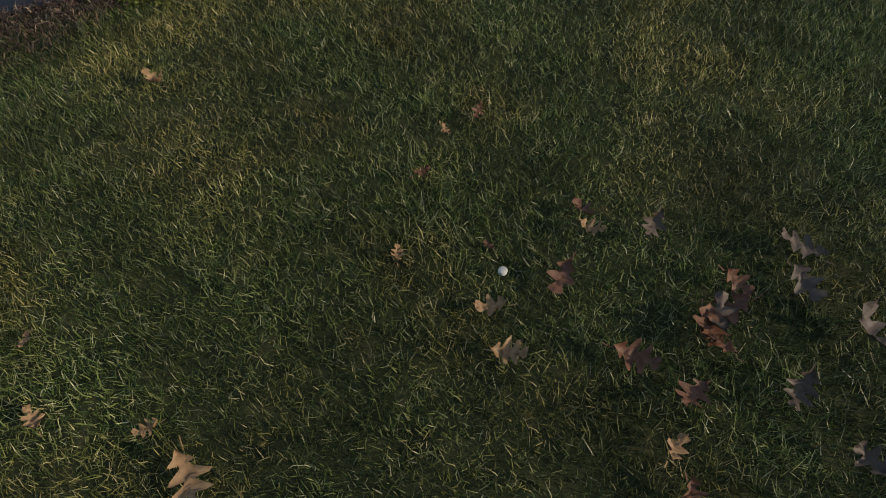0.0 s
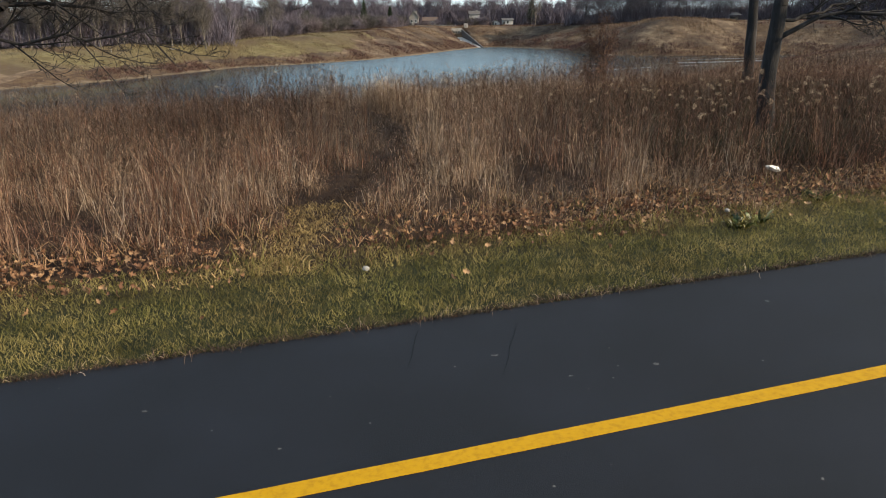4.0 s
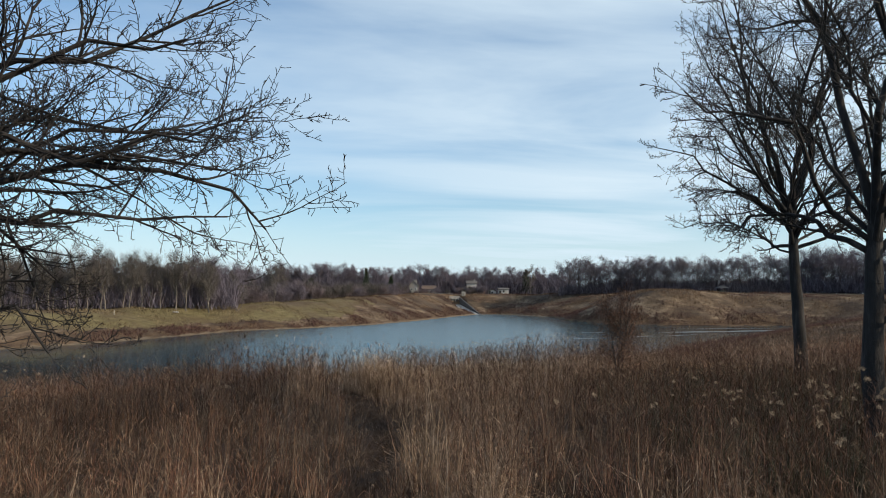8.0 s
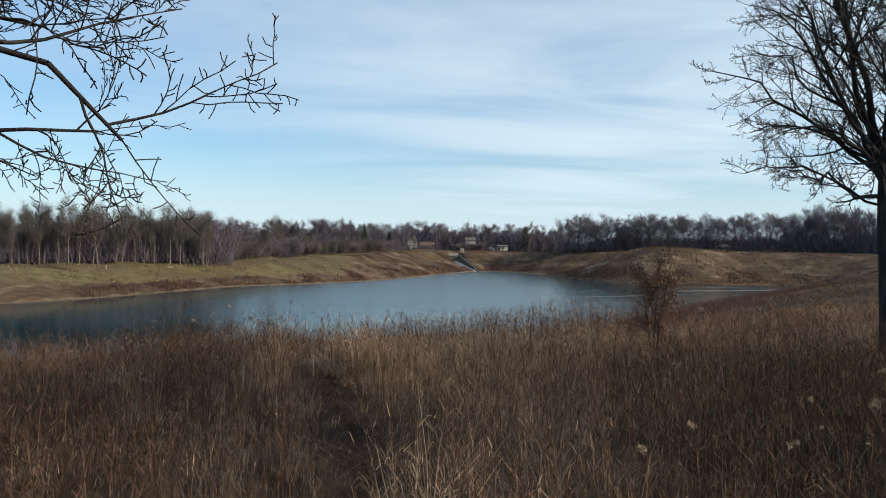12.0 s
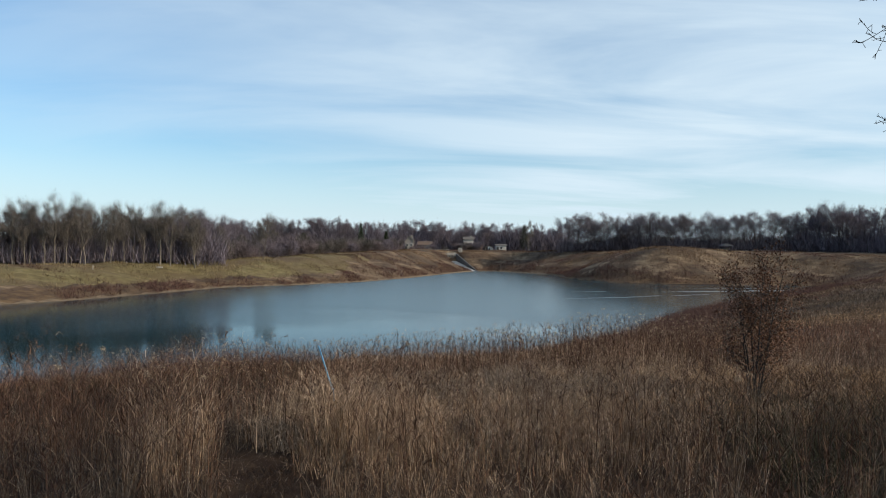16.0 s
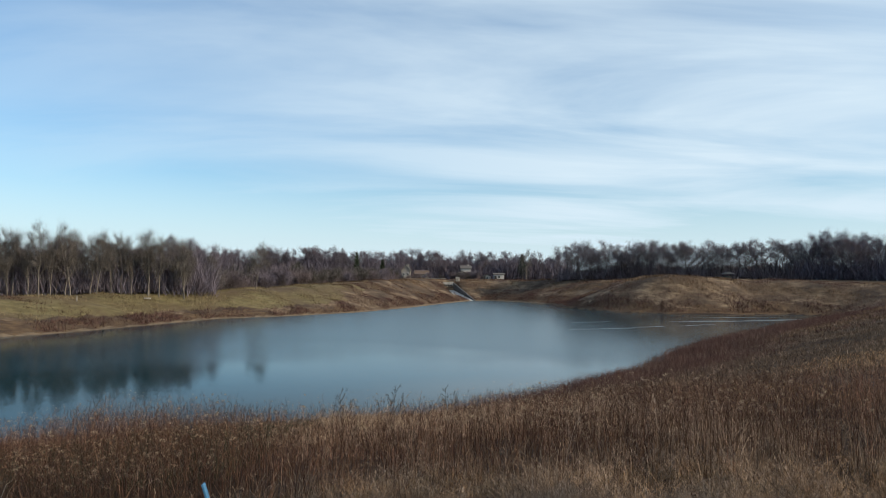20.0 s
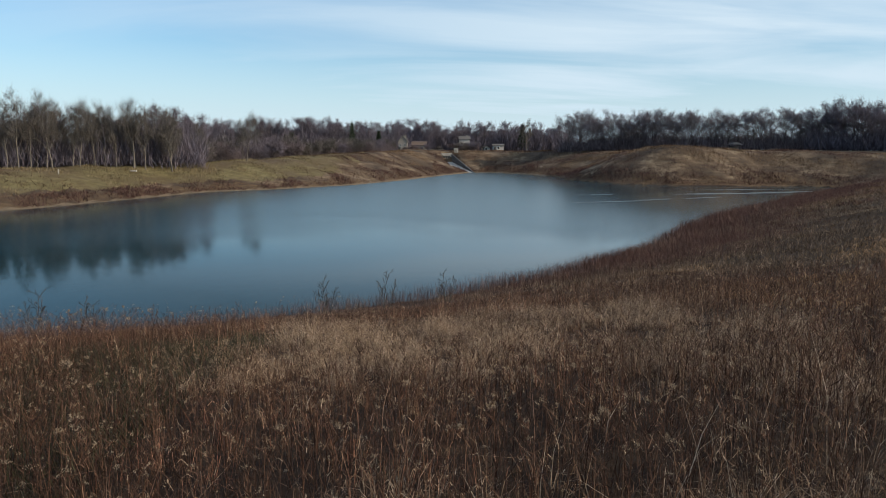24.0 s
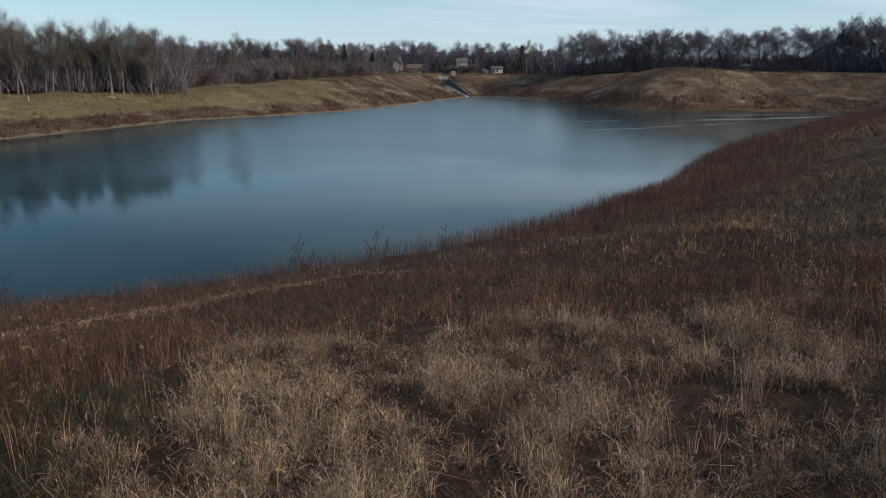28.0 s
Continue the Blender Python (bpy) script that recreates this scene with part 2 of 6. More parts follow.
# a breeze ruffles the open water; the near bay, the western shore and the eastern arm lie in the lee
w_pos = nt.nodes.new("ShaderNodeNewGeometry")
w_xyz = nt.nodes.new("ShaderNodeSeparateXYZ")
nt.links.new(w_pos.outputs["Position"], w_xyz.inputs[0])
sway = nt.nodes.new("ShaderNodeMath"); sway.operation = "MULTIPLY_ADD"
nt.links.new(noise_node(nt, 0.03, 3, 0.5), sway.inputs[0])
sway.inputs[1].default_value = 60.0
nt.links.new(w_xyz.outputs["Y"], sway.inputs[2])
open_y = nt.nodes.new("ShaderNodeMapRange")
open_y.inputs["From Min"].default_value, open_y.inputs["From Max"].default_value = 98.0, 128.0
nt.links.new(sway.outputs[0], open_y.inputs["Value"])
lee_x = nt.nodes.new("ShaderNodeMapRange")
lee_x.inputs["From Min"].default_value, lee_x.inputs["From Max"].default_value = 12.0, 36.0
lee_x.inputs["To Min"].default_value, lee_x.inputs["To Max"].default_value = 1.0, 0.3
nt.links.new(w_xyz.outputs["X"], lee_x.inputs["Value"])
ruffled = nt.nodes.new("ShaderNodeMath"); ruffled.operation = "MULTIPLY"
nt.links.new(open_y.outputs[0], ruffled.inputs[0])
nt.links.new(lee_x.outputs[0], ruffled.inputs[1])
rough_w = nt.nodes.new("ShaderNodeMapRange")
lee_w = nt.nodes.new("ShaderNodeMapRange")
lee_w.inputs["From Min"].default_value, lee_w.inputs["From Max"].default_value = -50.0, -22.0
lee_w.inputs["To Min"].default_value, lee_w.inputs["To Max"].default_value = 0.15, 1.0
nt.links.new(w_xyz.outputs["X"], lee_w.inputs["Value"])
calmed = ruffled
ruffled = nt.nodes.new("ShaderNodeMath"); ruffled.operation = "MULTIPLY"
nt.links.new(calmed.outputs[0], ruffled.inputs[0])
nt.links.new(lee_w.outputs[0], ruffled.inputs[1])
nt.links.new(ruffled.outputs[0], rough_w.inputs["Value"])
rough_w.inputs["To Min"].default_value, rough_w.inputs["To Max"].default_value = 0.05, 0.25
nt.links.new(rough_w.outputs[0], b.inputs["Roughness"])
# ruffled water gets a paler base colour, painted in for the sky it mirrors
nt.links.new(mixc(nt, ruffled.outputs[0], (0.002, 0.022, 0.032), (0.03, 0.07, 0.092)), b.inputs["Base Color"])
# specular level set by place: sky reflection dimmed near and west, boosted on open water
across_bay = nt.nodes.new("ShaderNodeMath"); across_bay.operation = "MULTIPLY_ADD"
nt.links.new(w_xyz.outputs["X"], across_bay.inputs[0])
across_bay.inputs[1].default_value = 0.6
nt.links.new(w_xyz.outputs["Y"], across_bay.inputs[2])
mirror_gain = nt.nodes.new("ShaderNodeMapRange")
mirror_gain.inputs["From Min"].default_value, mirror_gain.inputs["From Max"].default_value = 50.0, 105.0
mirror_gain.inputs["To Min"].default_value, mirror_gain.inputs["To Max"].default_value = 0.06, 0.5
nt.links.new(across_bay.outputs[0], mirror_gain.inputs["Value"])
nt.links.new(mirror_gain.outputs[0], b.inputs["Specular IOR Level"])
bump(nt, b, noise_node(nt, 1.6, 4, 0.6, stretch=(1, 0.6, 1)), 0.12, 0.05)

M_LAWN = blade_mat("lawn_blade", [(0.0, (0.010, 0.021, 0.005)), (0.4, (0.044, 0.068, 0.017)), (0.75, (0.115, 0.138, 0.038)), (0.93, (0.18, 0.185, 0.078)), (1.0, (0.36, 0.34, 0.21))],
                   [(0.0, (0.022, 0.03, 0.007)), (0.5, (0.105, 0.105, 0.026)), (0.85, (0.25, 0.21, 0.072)), (1.0, (0.52, 0.42, 0.2))], 1.5, 0.42, 0.12, (0.47, 0.62))
M_VERGE = blade_mat("verge_blade", [(0.0, (0.0899, 0.0883, 0.0216)), (0.5, (0.167, 0.155, 0.0408)), (1.0, (0.29, 0.246, 0.096))],
                    [(0.0, (0.123, 0.103, 0.0312)), (0.5, (0.225, 0.179, 0.0624)), (1.0, (0.377, 0.29, 0.126))], 1.2, 0.7, 0.25, (0.42, 0.62))
M_RUST = blade_mat("rust_grass_blade", [(0.0, (0.0455, 0.0179, 0.0115)), (0.4, (0.123, 0.054, 0.0346)), (0.8, (0.22, 0.107, 0.07)), (1.0, (0.508, 0.323, 0.225))],
                   [(0.0, (0.0508, 0.0231, 0.0138)), (0.5, (0.135, 0.067, 0.0413)), (1.0, (0.442, 0.276, 0.178))], 0.4, 0.75, 0.1, (0.45, 0.65))
M_PALE = blade_mat("pale_grass_blade", [(0.0, (0.07415, 0.04351, 0.02814)), (0.35, (0.1891, 0.1245, 0.08282)), (0.75, (0.3782, 0.2675, 0.1862)), (1.0, (0.6425, 0.5125, 0.398))],
                   [(0.0, (0.07811, 0.04733, 0.02814)), (0.5, (0.2138, 0.1441, 0.09095)), (1.0, (0.5277, 0.3949, 0.2814))], 0.5, 0.7, 0.12, (0.5, 0.65))
M_DRAB = blade_mat("drab_grass_blade", [(0.0, (0.034, 0.024, 0.0175)), (0.4, (0.088, 0.064, 0.048)), (0.8, (0.17, 0.126, 0.096)), (1.0, (0.37, 0.295, 0.23))],
                   [(0.0, (0.036, 0.022, 0.015)), (0.5, (0.105, 0.068, 0.047)), (1.0, (0.31, 0.225, 0.16))], 0.45, 0.75, 0.12, (0.48, 0.62))
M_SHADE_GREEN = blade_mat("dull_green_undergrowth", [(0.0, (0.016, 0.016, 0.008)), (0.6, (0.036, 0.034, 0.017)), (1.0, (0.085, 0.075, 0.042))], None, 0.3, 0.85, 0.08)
# dead grass coloured extra dark, to deepen the shade between stems
M_MAT = blade_mat("shaded_dead_grass", [(0.0, (0.0142, 0.00759, 0.00528)), (0.6, (0.0345, 0.0196, 0.0127)), (1.0, (0.0784, 0.0536, 0.0335))], None, 0.3, 0.9, 0.05)
M_WEED = blade_mat("weed_leaf", [(0.0, (0.03, 0.04, 0.008)), (0.5, (0.075, 0.085, 0.014)), (1.0, (0.16, 0.15, 0.035))], None, 1, 0.6, 0.2)
M_TRODDEN = blade_mat("trodden_blade", [(0.0, (0.0978, 0.065, 0.0231)), (0.5, (0.207, 0.14, 0.0525)), (1.0, (0.38, 0.274, 0.126))], None, 1, 0.7, 0.15)
M_FORB = blade_mat("dead_forb_stalk", [(0.0, (0.0291, 0.0133, 0.00925)), (0.6, (0.077, 0.0391, 0.0256)), (1.0, (0.162, 0.0976, 0.0634))], None, 0.3, 0.85, 0.1)
M_TUSSOCK = blade_mat("bank_tussock", [(0.0, (0.04, 0.025, 0.016)), (0.5, (0.09, 0.06, 0.037)), (1.0, (0.17, 0.125, 0.078))], [(0.0, (0.045, 0.025, 0.017)), (1.0, (0.12, 0.075, 0.05))], 0.12, 0.85, 0.1, (0.45, 0.6))
M_REED = blade_mat("reed_stalk", [(0.0, (0.04343, 0.02022, 0.01693)), (0.5, (0.08676, 0.04396, 0.03763)), (1.0, (0.1577, 0.09495, 0.07916))], [(0.0, (0.05063, 0.03088, 0.02594)), (1.0, (0.1687, 0.1092, 0.08561))], 0.15, 0.8, 0.15, (0.5, 0.65))
M_PLUME = blade_mat("seed_head", [(0.0, (0.14, 0.099, 0.0672)), (0.6, (0.281, 0.211, 0.147)), (1.0, (0.469, 0.369, 0.269))], None, 0.3, 0.9, 0.3)
M_LEAF = blade_mat("fallen_oak_leaf", [(0.0, (0.0892, 0.0403, 0.0223)), (0.5, (0.195, 0.0952, 0.0506)), (1.0, (0.373, 0.232, 0.126))], None, 1, 0.6, 0.15)
M_BLUE = surface("blue_plastic", [(0.3, (0.06, 0.2, 0.36)), (0.7, (0.11, 0.29, 0.46))], 6, 0.5)
# far twigs: colour lifted towards blue-grey to paint in the distance haze
M_TWIG = blade_mat("hazy_bare_twig", [(0.0, (0.0531, 0.0455, 0.057)), (0.6, (0.118, 0.101, 0.127)), (1.0, (0.25, 0.221, 0.272))], None, 1, 0.9, 0.02)
M_TWIG_PALE = blade_mat("pale_bare_twig", [(0.0, (0.0356, 0.031, 0.029)), (0.6, (0.0832, 0.0744, 0.07)), (1.0, (0.166, 0.149, 0.139))], None, 1, 0.9, 0.02)
M_WALL = surface("house_siding", [(0.3, (0.16, 0.143, 0.127)), (0.7, (0.27, 0.245, 0.22))], 1, 0.8)
M_ROOF = surface("roof_shingle", [(0.3, (0.06, 0.055, 0.052)), (0.7, (0.13, 0.12, 0.115))], 2, 0.9)
M_WHITE = surface("white_paint", [(0.3, (0.62, 0.62, 0.6)), (0.7, (0.8, 0.8, 0.78))], 3, 0.6)
M_GLASS = surface("dark_window_glass", [(0.3, (0.015, 0.018, 0.02)), (0.7, (0.03, 0.035, 0.04))], 2, 0.1, spec=0.5)
M_NEEDLE = blade_mat("conifer_needles", [(0.0, (0.016, 0.028, 0.015)), (1.0, (0.045, 0.06, 0.035))], None, 1, 0.7, 0.1)


# ---- helpers ----
def part(name, bm, material, parent, label=""):
    me = bpy.data.meshes.new(name)
    bm.to_mesh(me)
    bm.free()
    me.materials.append(material)
    ob = new(name, me)
    ob.parent = parent
    return tagged(ob, label)


def raw_mesh(name, V, F, material, smooth=False):
    """A mesh from arrays: V (n, 3), F (m, 3 or 4)."""
    V, F = np.asarray(V, np.float32), np.asarray(F, np.int32)
    me = bpy.data.meshes.new(name)
    me.vertices.add(len(V))
    me.vertices.foreach_set("co", V.ravel())
    m, k = F.shape
    me.loops.add(m * k)
    me.loops.foreach_set("vertex_index", F.ravel())
    me.polygons.add(m)
    me.polygons.foreach_set("loop_start", np.arange(0, m * k, k, dtype=np.int32))
    me.polygons.foreach_set("use_smooth", np.full(m, smooth))
    me.update(calc_edges=True)
    me.materials.append(material)
    return me


rng = np.random.default_rng(7)
POND = np.array([(-52, 113), (-42, 147), (-31.5, 157), (-18, 176), (-7.6, 202), (4.8, 242), (14, 266), (20, 267), (27.6, 256), (37, 236), (37.5, 222), (36, 211), (44.8, 188.5), (56, 180.5), (68, 180), (84, 183), (93, 177),
                 (86, 163), (70, 147), (57.5, 132.5), (50, 122.5), (41, 112), (33.5, 102.5), (27.6, 94), (22.9, 86.2), (18.2, 77.5), (14.7, 72.6), (11.7, 69), (7.2, 64.2), (3.6, 60.4), (0.3, 57.6),
                 (-4, 55), (-8.5, 52.7), (-12, 51), (-16, 49.4), (-27, 47), (-48, 47), (-62, 55), (-68, 70), (-62, 95)], float)


def pond_distance(x, y):
    """Metres from the shoreline, negative on the water."""
    p = np.stack([x, y], -1)
    d2 = np.full(x.shape, 1e12)
    inside = np.zeros(x.shape, bool)
    n = len(POND)
    for i in range(n):
        a, b_ = POND[i], POND[(i + 1) % n]
        e = b_ - a
        t = np.clip(((p - a) @ e) / (e @ e), 0, 1)
        q = p - a - t[..., None] * e
        d2 = np.minimum(d2, (q ** 2).sum(-1))
        cond = ((a[1] > p[..., 1]) != (b_[1] > p[..., 1])) & (p[..., 0] < e[0] * (p[..., 1] - a[1]) / (e[1] if e[1] else 1e-9) + a[0])
        inside ^= cond
    d = np.sqrt(d2)
    return np.where(inside, -d, d)


WATER_Z = -6.0


def across(x, y):
    """How far a place lies beyond the start, square to the paved path."""
    return -math.sin(PATH_A) * x + math.cos(PATH_A) * y


def wave(x, y, s, k):
    return np.sin(x * s + k) * np.cos(y * s * 0.83 + 2.1 * k) + 0.5 * np.sin(x * s * 2.3 + y * s * 1.7 + k)


def vnoise(x, y, size, k):
    """Smooth random patches of about that size, 0 to 1."""
    u, v = x / size, y / size
    i, j = np.floor(u), np.floor(v)
    f, g = u - i, v - j
    f, g = f * f * (3 - 2 * f), g * g * (3 - 2 * g)
    h = lambda a, b_: np.modf(np.abs(np.sin(a * 127.1 + b_ * 311.7 + k * 74.7)) * 43758.5453)[0]
    return (h(i, j) * (1 - f) + h(i + 1, j) * f) * (1 - g) + (h(i, j + 1) * (1 - f) + h(i + 1, j + 1) * f) * g


def clumped(x, y):
    """Grass stands in clumps with thin places between."""
    return np.clip((0.6 * vnoise(x, y, 0.7, 3) + 0.4 * vnoise(x, y, 0.3, 5) - 0.26) / 0.3, 0.16, 1)


def cross_fall(x, y):
    """The lawn and the path rise a little to the east."""
    return 0.024 * np.clip(x, -12, 12) * np.clip((34 - y) / 16, 0, 1)


def ground_z(x, y):
    x, y = np.asarray(x, float), np.asarray(y, float)
    d = pond_distance(x, y)
    far = np.clip((y - 60) / 60, 0, 1)
    near_bank = np.interp(d, [0, 4, 9, 14, 21, 27, 33, 40], [-6, -5.2, -4.0, -2.9, -1.55, -0.8, -0.15, 0])
    crest = -1.9 + 3.4 * np.clip((y - 120) / 105, 0, 1) * np.maximum(np.clip((x + 75) / 65, 0, 1), np.clip((y - 230) / 60, 0, 1)) + 1.0 * np.clip((x - 40) / 60, 0, 1) * far
    far_bank = np.interp(d, [0, 1.5, 20, 26, 60], [0, 0.06, 0.93, 1.0, 1.0]) * (crest + 6) - 6
    z = near_bank * (1 - far) + far_bank * far
    z = z + cross_fall(x, y)
    z = z - 0.012 * np.clip((9 - across(x, y)) / 1.5, 0, 1)
    z = np.where(d < 0, WATER_Z + np.maximum(-1.5, 0.4 * d), z)
    floor = -6.1 + 3.6 * (y - 265.5) / 18.5
    chute = (x > 5.5 - 0.211 * (y - 265.5)) & (x < 14.4 - 0.395 * (y - 265.5)) & (y > 263) & (y < 284.6)
    z = np.where(chute, np.minimum(z, floor - 0.45), z)
    rough = (1 - chute) * np.clip((across(x, y) - 7.5) / 4, 0, 1) * np.clip(d / 3, 0, 1)
    z = z + rough * (0.07 * wave(x, y, 0.5, 1.0) + 0.10 * wave(x, y, 0.12, 2.0))
    z = z + far * np.clip(d / 6, 0, 1) * np.clip((40 - d) / 8, 0, 1) * (1 - chute) * (0.55 * vnoise(x, y, 9, 41) + 0.4 * vnoise(x, y, 4.2, 42) - 0.4)
    z = z + 2.5 * np.exp(-(((x - 62) / 22) ** 2 + ((y - 205) / 14) ** 2)) * np.clip(d / 6, 0, 1)
    return z


def sheet_axis(lo, hi, dense_lo, dense_hi, step, mid_lo, mid_hi, mid_step):
    a = list(np.arange(dense_lo, dense_hi, step)) + list(np.arange(dense_hi, mid_hi, mid_step)) + list(np.arange(mid_lo, dense_lo, mid_step))
    v, s = mid_hi, mid_step
    while v < hi:
        a.append(v)
        s *= 1.35
        v += s
    v, s = mid_lo, mid_step
    while v > lo:
        s *= 1.35
        v -= s
        a.append(v)
    return np.array(sorted(set(np.round(a, 3))))


# ---- ground, water, path ----
gx = sheet_axis(-3500, 3500, -10, 10, 0.4, -110, 130, 1.6)
gy = sheet_axis(-1500, 4500, -4, 32, 0.4, -30, 300, 1.6)
GX, GY = np.meshgrid(gx, gy)
GZ = ground_z(GX, GY)
nx, ny = len(gx), len(gy)
idx = np.arange(nx * ny).reshape(ny, nx)
F = np.stack([idx[:-1, :-1], idx[:-1, 1:], idx[1:, 1:], idx[1:, :-1]], -1).reshape(-1, 4)
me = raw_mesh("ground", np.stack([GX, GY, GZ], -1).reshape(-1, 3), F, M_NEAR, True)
for m_ in (M_BANK, M_BANK_GREEN, M_BANK_RED, M_MUD, M_FLOOR_WOODS):
    me.materials.append(m_)
cx, cy = (GX[:-1, :-1] + GX[1:, 1:]) / 2, (GY[:-1, :-1] + GY[1:, 1:]) / 2
cd = pond_distance(cx, cy)
jit = 2.0 * wave(cx, cy, 0.15, 0.5)
mi = np.zeros(cx.shape)
mi = np.where((cy > 75) & (cd > 0), 3, mi)
mi = np.where((cy > 75) & (cd > 5 + jit * 1.5), 1, mi)
mi = np.where((cy > 75) & (cx < -22 + jit * 3) & (cd > 8 + jit), 2, mi)
mi = np.where((cy > 60) & (cd < 1.0) & (cx < 36), 4, mi)
mi = np.where((cy > 60) & (cd > 34), 5, mi)
me.polygons.foreach_set("material_index", mi.ravel().astype(np.int32))
ground = tagged(new("ground", me), "lawn, dry prairie and banks falling to a pond", "ground", kind="structure")

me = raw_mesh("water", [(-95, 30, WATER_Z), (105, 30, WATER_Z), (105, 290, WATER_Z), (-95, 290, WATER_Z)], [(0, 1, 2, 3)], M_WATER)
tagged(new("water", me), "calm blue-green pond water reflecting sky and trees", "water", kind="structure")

ux, uy = Vector((math.cos(PATH_A), math.sin(PATH_A), 0)), Vector((-math.sin(PATH_A), math.cos(PATH_A), 0))


def strip(name, v0, v1, z0, z1, u0, u1, step, wob, material, seed, drift=None):
    """A long slab along the path, with wandering edges and a thickness."""
    r = random.Random(seed)
    us = np.arange(u0, u1, step)
    V, Fq = [], []
    a = b2 = 0.0
    for u in us:
        a = a * 0.8 + r.uniform(-wob, wob)
        b2 = b2 * 0.8 + r.uniform(-wob, wob)
        lo, hi = ux * u + uy * (v0 + a + (drift(u) if drift else 0)), ux * u + uy * (v1 + b2)
        f0, f1 = float(cross_fall(lo.x, lo.y)), float(cross_fall(hi.x, hi.y))
        V += [(lo.x, lo.y, z0 + f0), (lo.x, lo.y, z1 + f0), (hi.x, hi.y, z1 + f1), (hi.x, hi.y, z0 + f1)]
    for i in range(len(us) - 1):
        for k in range(3):
            Fq.append((4 * i + k, 4 * i + 4 + k, 4 * i + 5 + k, 4 * i + 1 + k))
    return raw_mesh(name, V, np.array(Fq)[:, ::-1], material)


V_NEAR, V_FAR, V_LINE = 3.0, 6.12, 4.6
edge_drift = lambda u: 0.05 * np.clip(u, -3, 0) + 0.02 * np.clip(u, 0, 2)
path_ob = tagged(new("path", strip("path", V_NEAR, V_FAR, -0.1, 0.0, -60, 70, 0.12, 0.012, M_ASPHALT, 1, edge_drift)), "dark asphalt footpath with a ragged grass edge", "path", kind="structure")
tagged(new("centre_line", strip("centre_line", V_LINE - 0.05, V_LINE + 0.05, -0.002, 0.004, -60, 70, 0.12, 0.0015, M_YELLOW, 2)), "solid yellow painted centre line on the asphalt", "road marking", kind="structure")


# ---- vegetation builders ----
def blades(P, H, W, bend, segs=2, az=None, droop=2.0, sag=0.0):
    """Tapered bent blades at the places P; returns vertices and triangles."""
    n = len(P)
    az = rng.uniform(0, 2 * np.pi, n) if az is None else az
    face = rng.uniform(0, 2 * np.pi, n)
    t = np.linspace(0, 1, segs + 1)
    D = np.stack([np.cos(az), np.sin(az), np.zeros(n)], -1)
    S = np.stack([np.cos(face), np.sin(face), np.zeros(n)], -1)
    V = np.zeros((n, 2 * segs + 1, 3))
    for k in range(segs + 1):
        c = P + D * (H * bend * t[k] ** droop)[:, None]
        c[:, 2] += H * t[k] * np.sqrt(np.maximum(0.1, 1 - (bend * t[k]) ** 2 * 0.6)) - sag * H * t[k] ** 3
        w = W * (1 - 0.85 * t[k] ** 1.5) * 0.5
        if k < segs:
            V[:, 2 * k] = c - S * w[:, None]
            V[:, 2 * k + 1] = c + S * w[:, None]
        else:
            V[:, 2 * segs] = c
    tri = []
    for k in range(segs - 1):
        tri += [(2 * k, 2 * k + 1, 2 * k + 3), (2 * k, 2 * k + 3, 2 * k + 2)]
    tri.append((2 * segs - 2, 2 * segs - 1, 2 * segs))
    F = (np.array(tri)[None] + (np.arange(n) * (2 * segs + 1))[:, None, None]).reshape(-1, 3)
    return V.reshape(-1, 3), F, V[:, 2 * segs]


def stuff(name, V, F, material, label, category):
    return tagged(new(name, raw_mesh(name, V, F, material)), label, category, kind="stuff")


def scatter(n, x0, x1, y0, y1):
    return rng.uniform(x0, x1, n), rng.uniform(y0, y1, n)


TRAIL = [(-1.35, 7.2), (-1.25, 9.0), (-1.0, 10.8), (-0.72, 12.5), (-0.95, 15.3), (-1.6, 17.0), (-2.0, 18.2), (-2.1, 20)]


def trail_distance(x, y):
    tx = np.interp(y, [p[1] for p in TRAIL], [p[0] for p in TRAIL])
    return np.where(y < 19.0, np.abs(x - tx), 9.0)


# a strip of dead thatch runs between asphalt and lawn, wider to the west
near_wide = lambda u: 0.014 + 0.009 * np.sin(u * 4) + 0.008 * np.sin(u * 11) + 0.10 * np.clip(0.6 - u, 0, 1.2) * (0.75 + 0.4 * np.sin(u * 5))


# lawn on both sides of the path
def lawn(name, n, x0, x1, y0, y1, vlo, vhi, h0, h1, w, material, label, segs=2):
    x, y = scatter(n, x0, x1, y0, y1)
    v = across(x, y) + rng.normal(0, 0.02, n)
    uu = x * math.cos(PATH_A) + y * math.sin(PATH_A)
    k = (v > vlo) & (v < vhi + ((edge_drift(uu) - near_wide(uu) * rng.uniform(0.1, 1.3, n)) if vlo < 0 else 0))
    x, y = x[k], y[k]
    m = len(x)
    P = np.stack([x, y, cross_fall(x, y) - 0.016], -1)
    H = rng.uniform(h0, h1, m) * (0.62 + 0.45 * vnoise(x, y, 0.16, 2) + 0.35 * vnoise(x, y, 0.45, 9))
    lean = rng.uniform(0, 6.283, m)
    V, F, _ = blades(P, np.maximum(H, 0.02), rng.uniform(0.5, 1.25, m) * w, rng.uniform(0.3, 1.1, m), segs, lean)
    stuff(name, V, F, material, label, "grass")


lawn("lawn_grass", 430000, -2.9, 3.7, 0.12, 4.2, -9, V_NEAR + 0.012, 0.018, 0.052, 0.0041, M_LAWN, "short green lawn with yellowed blades", 1)
lawn("lawn_long_blades", 34000, -2.9, 3.7, 0.12, 4.2, -9, V_NEAR + 0.012, 0.03, 0.066, 0.0034, M_LAWN, "longer bent blades in the lawn")
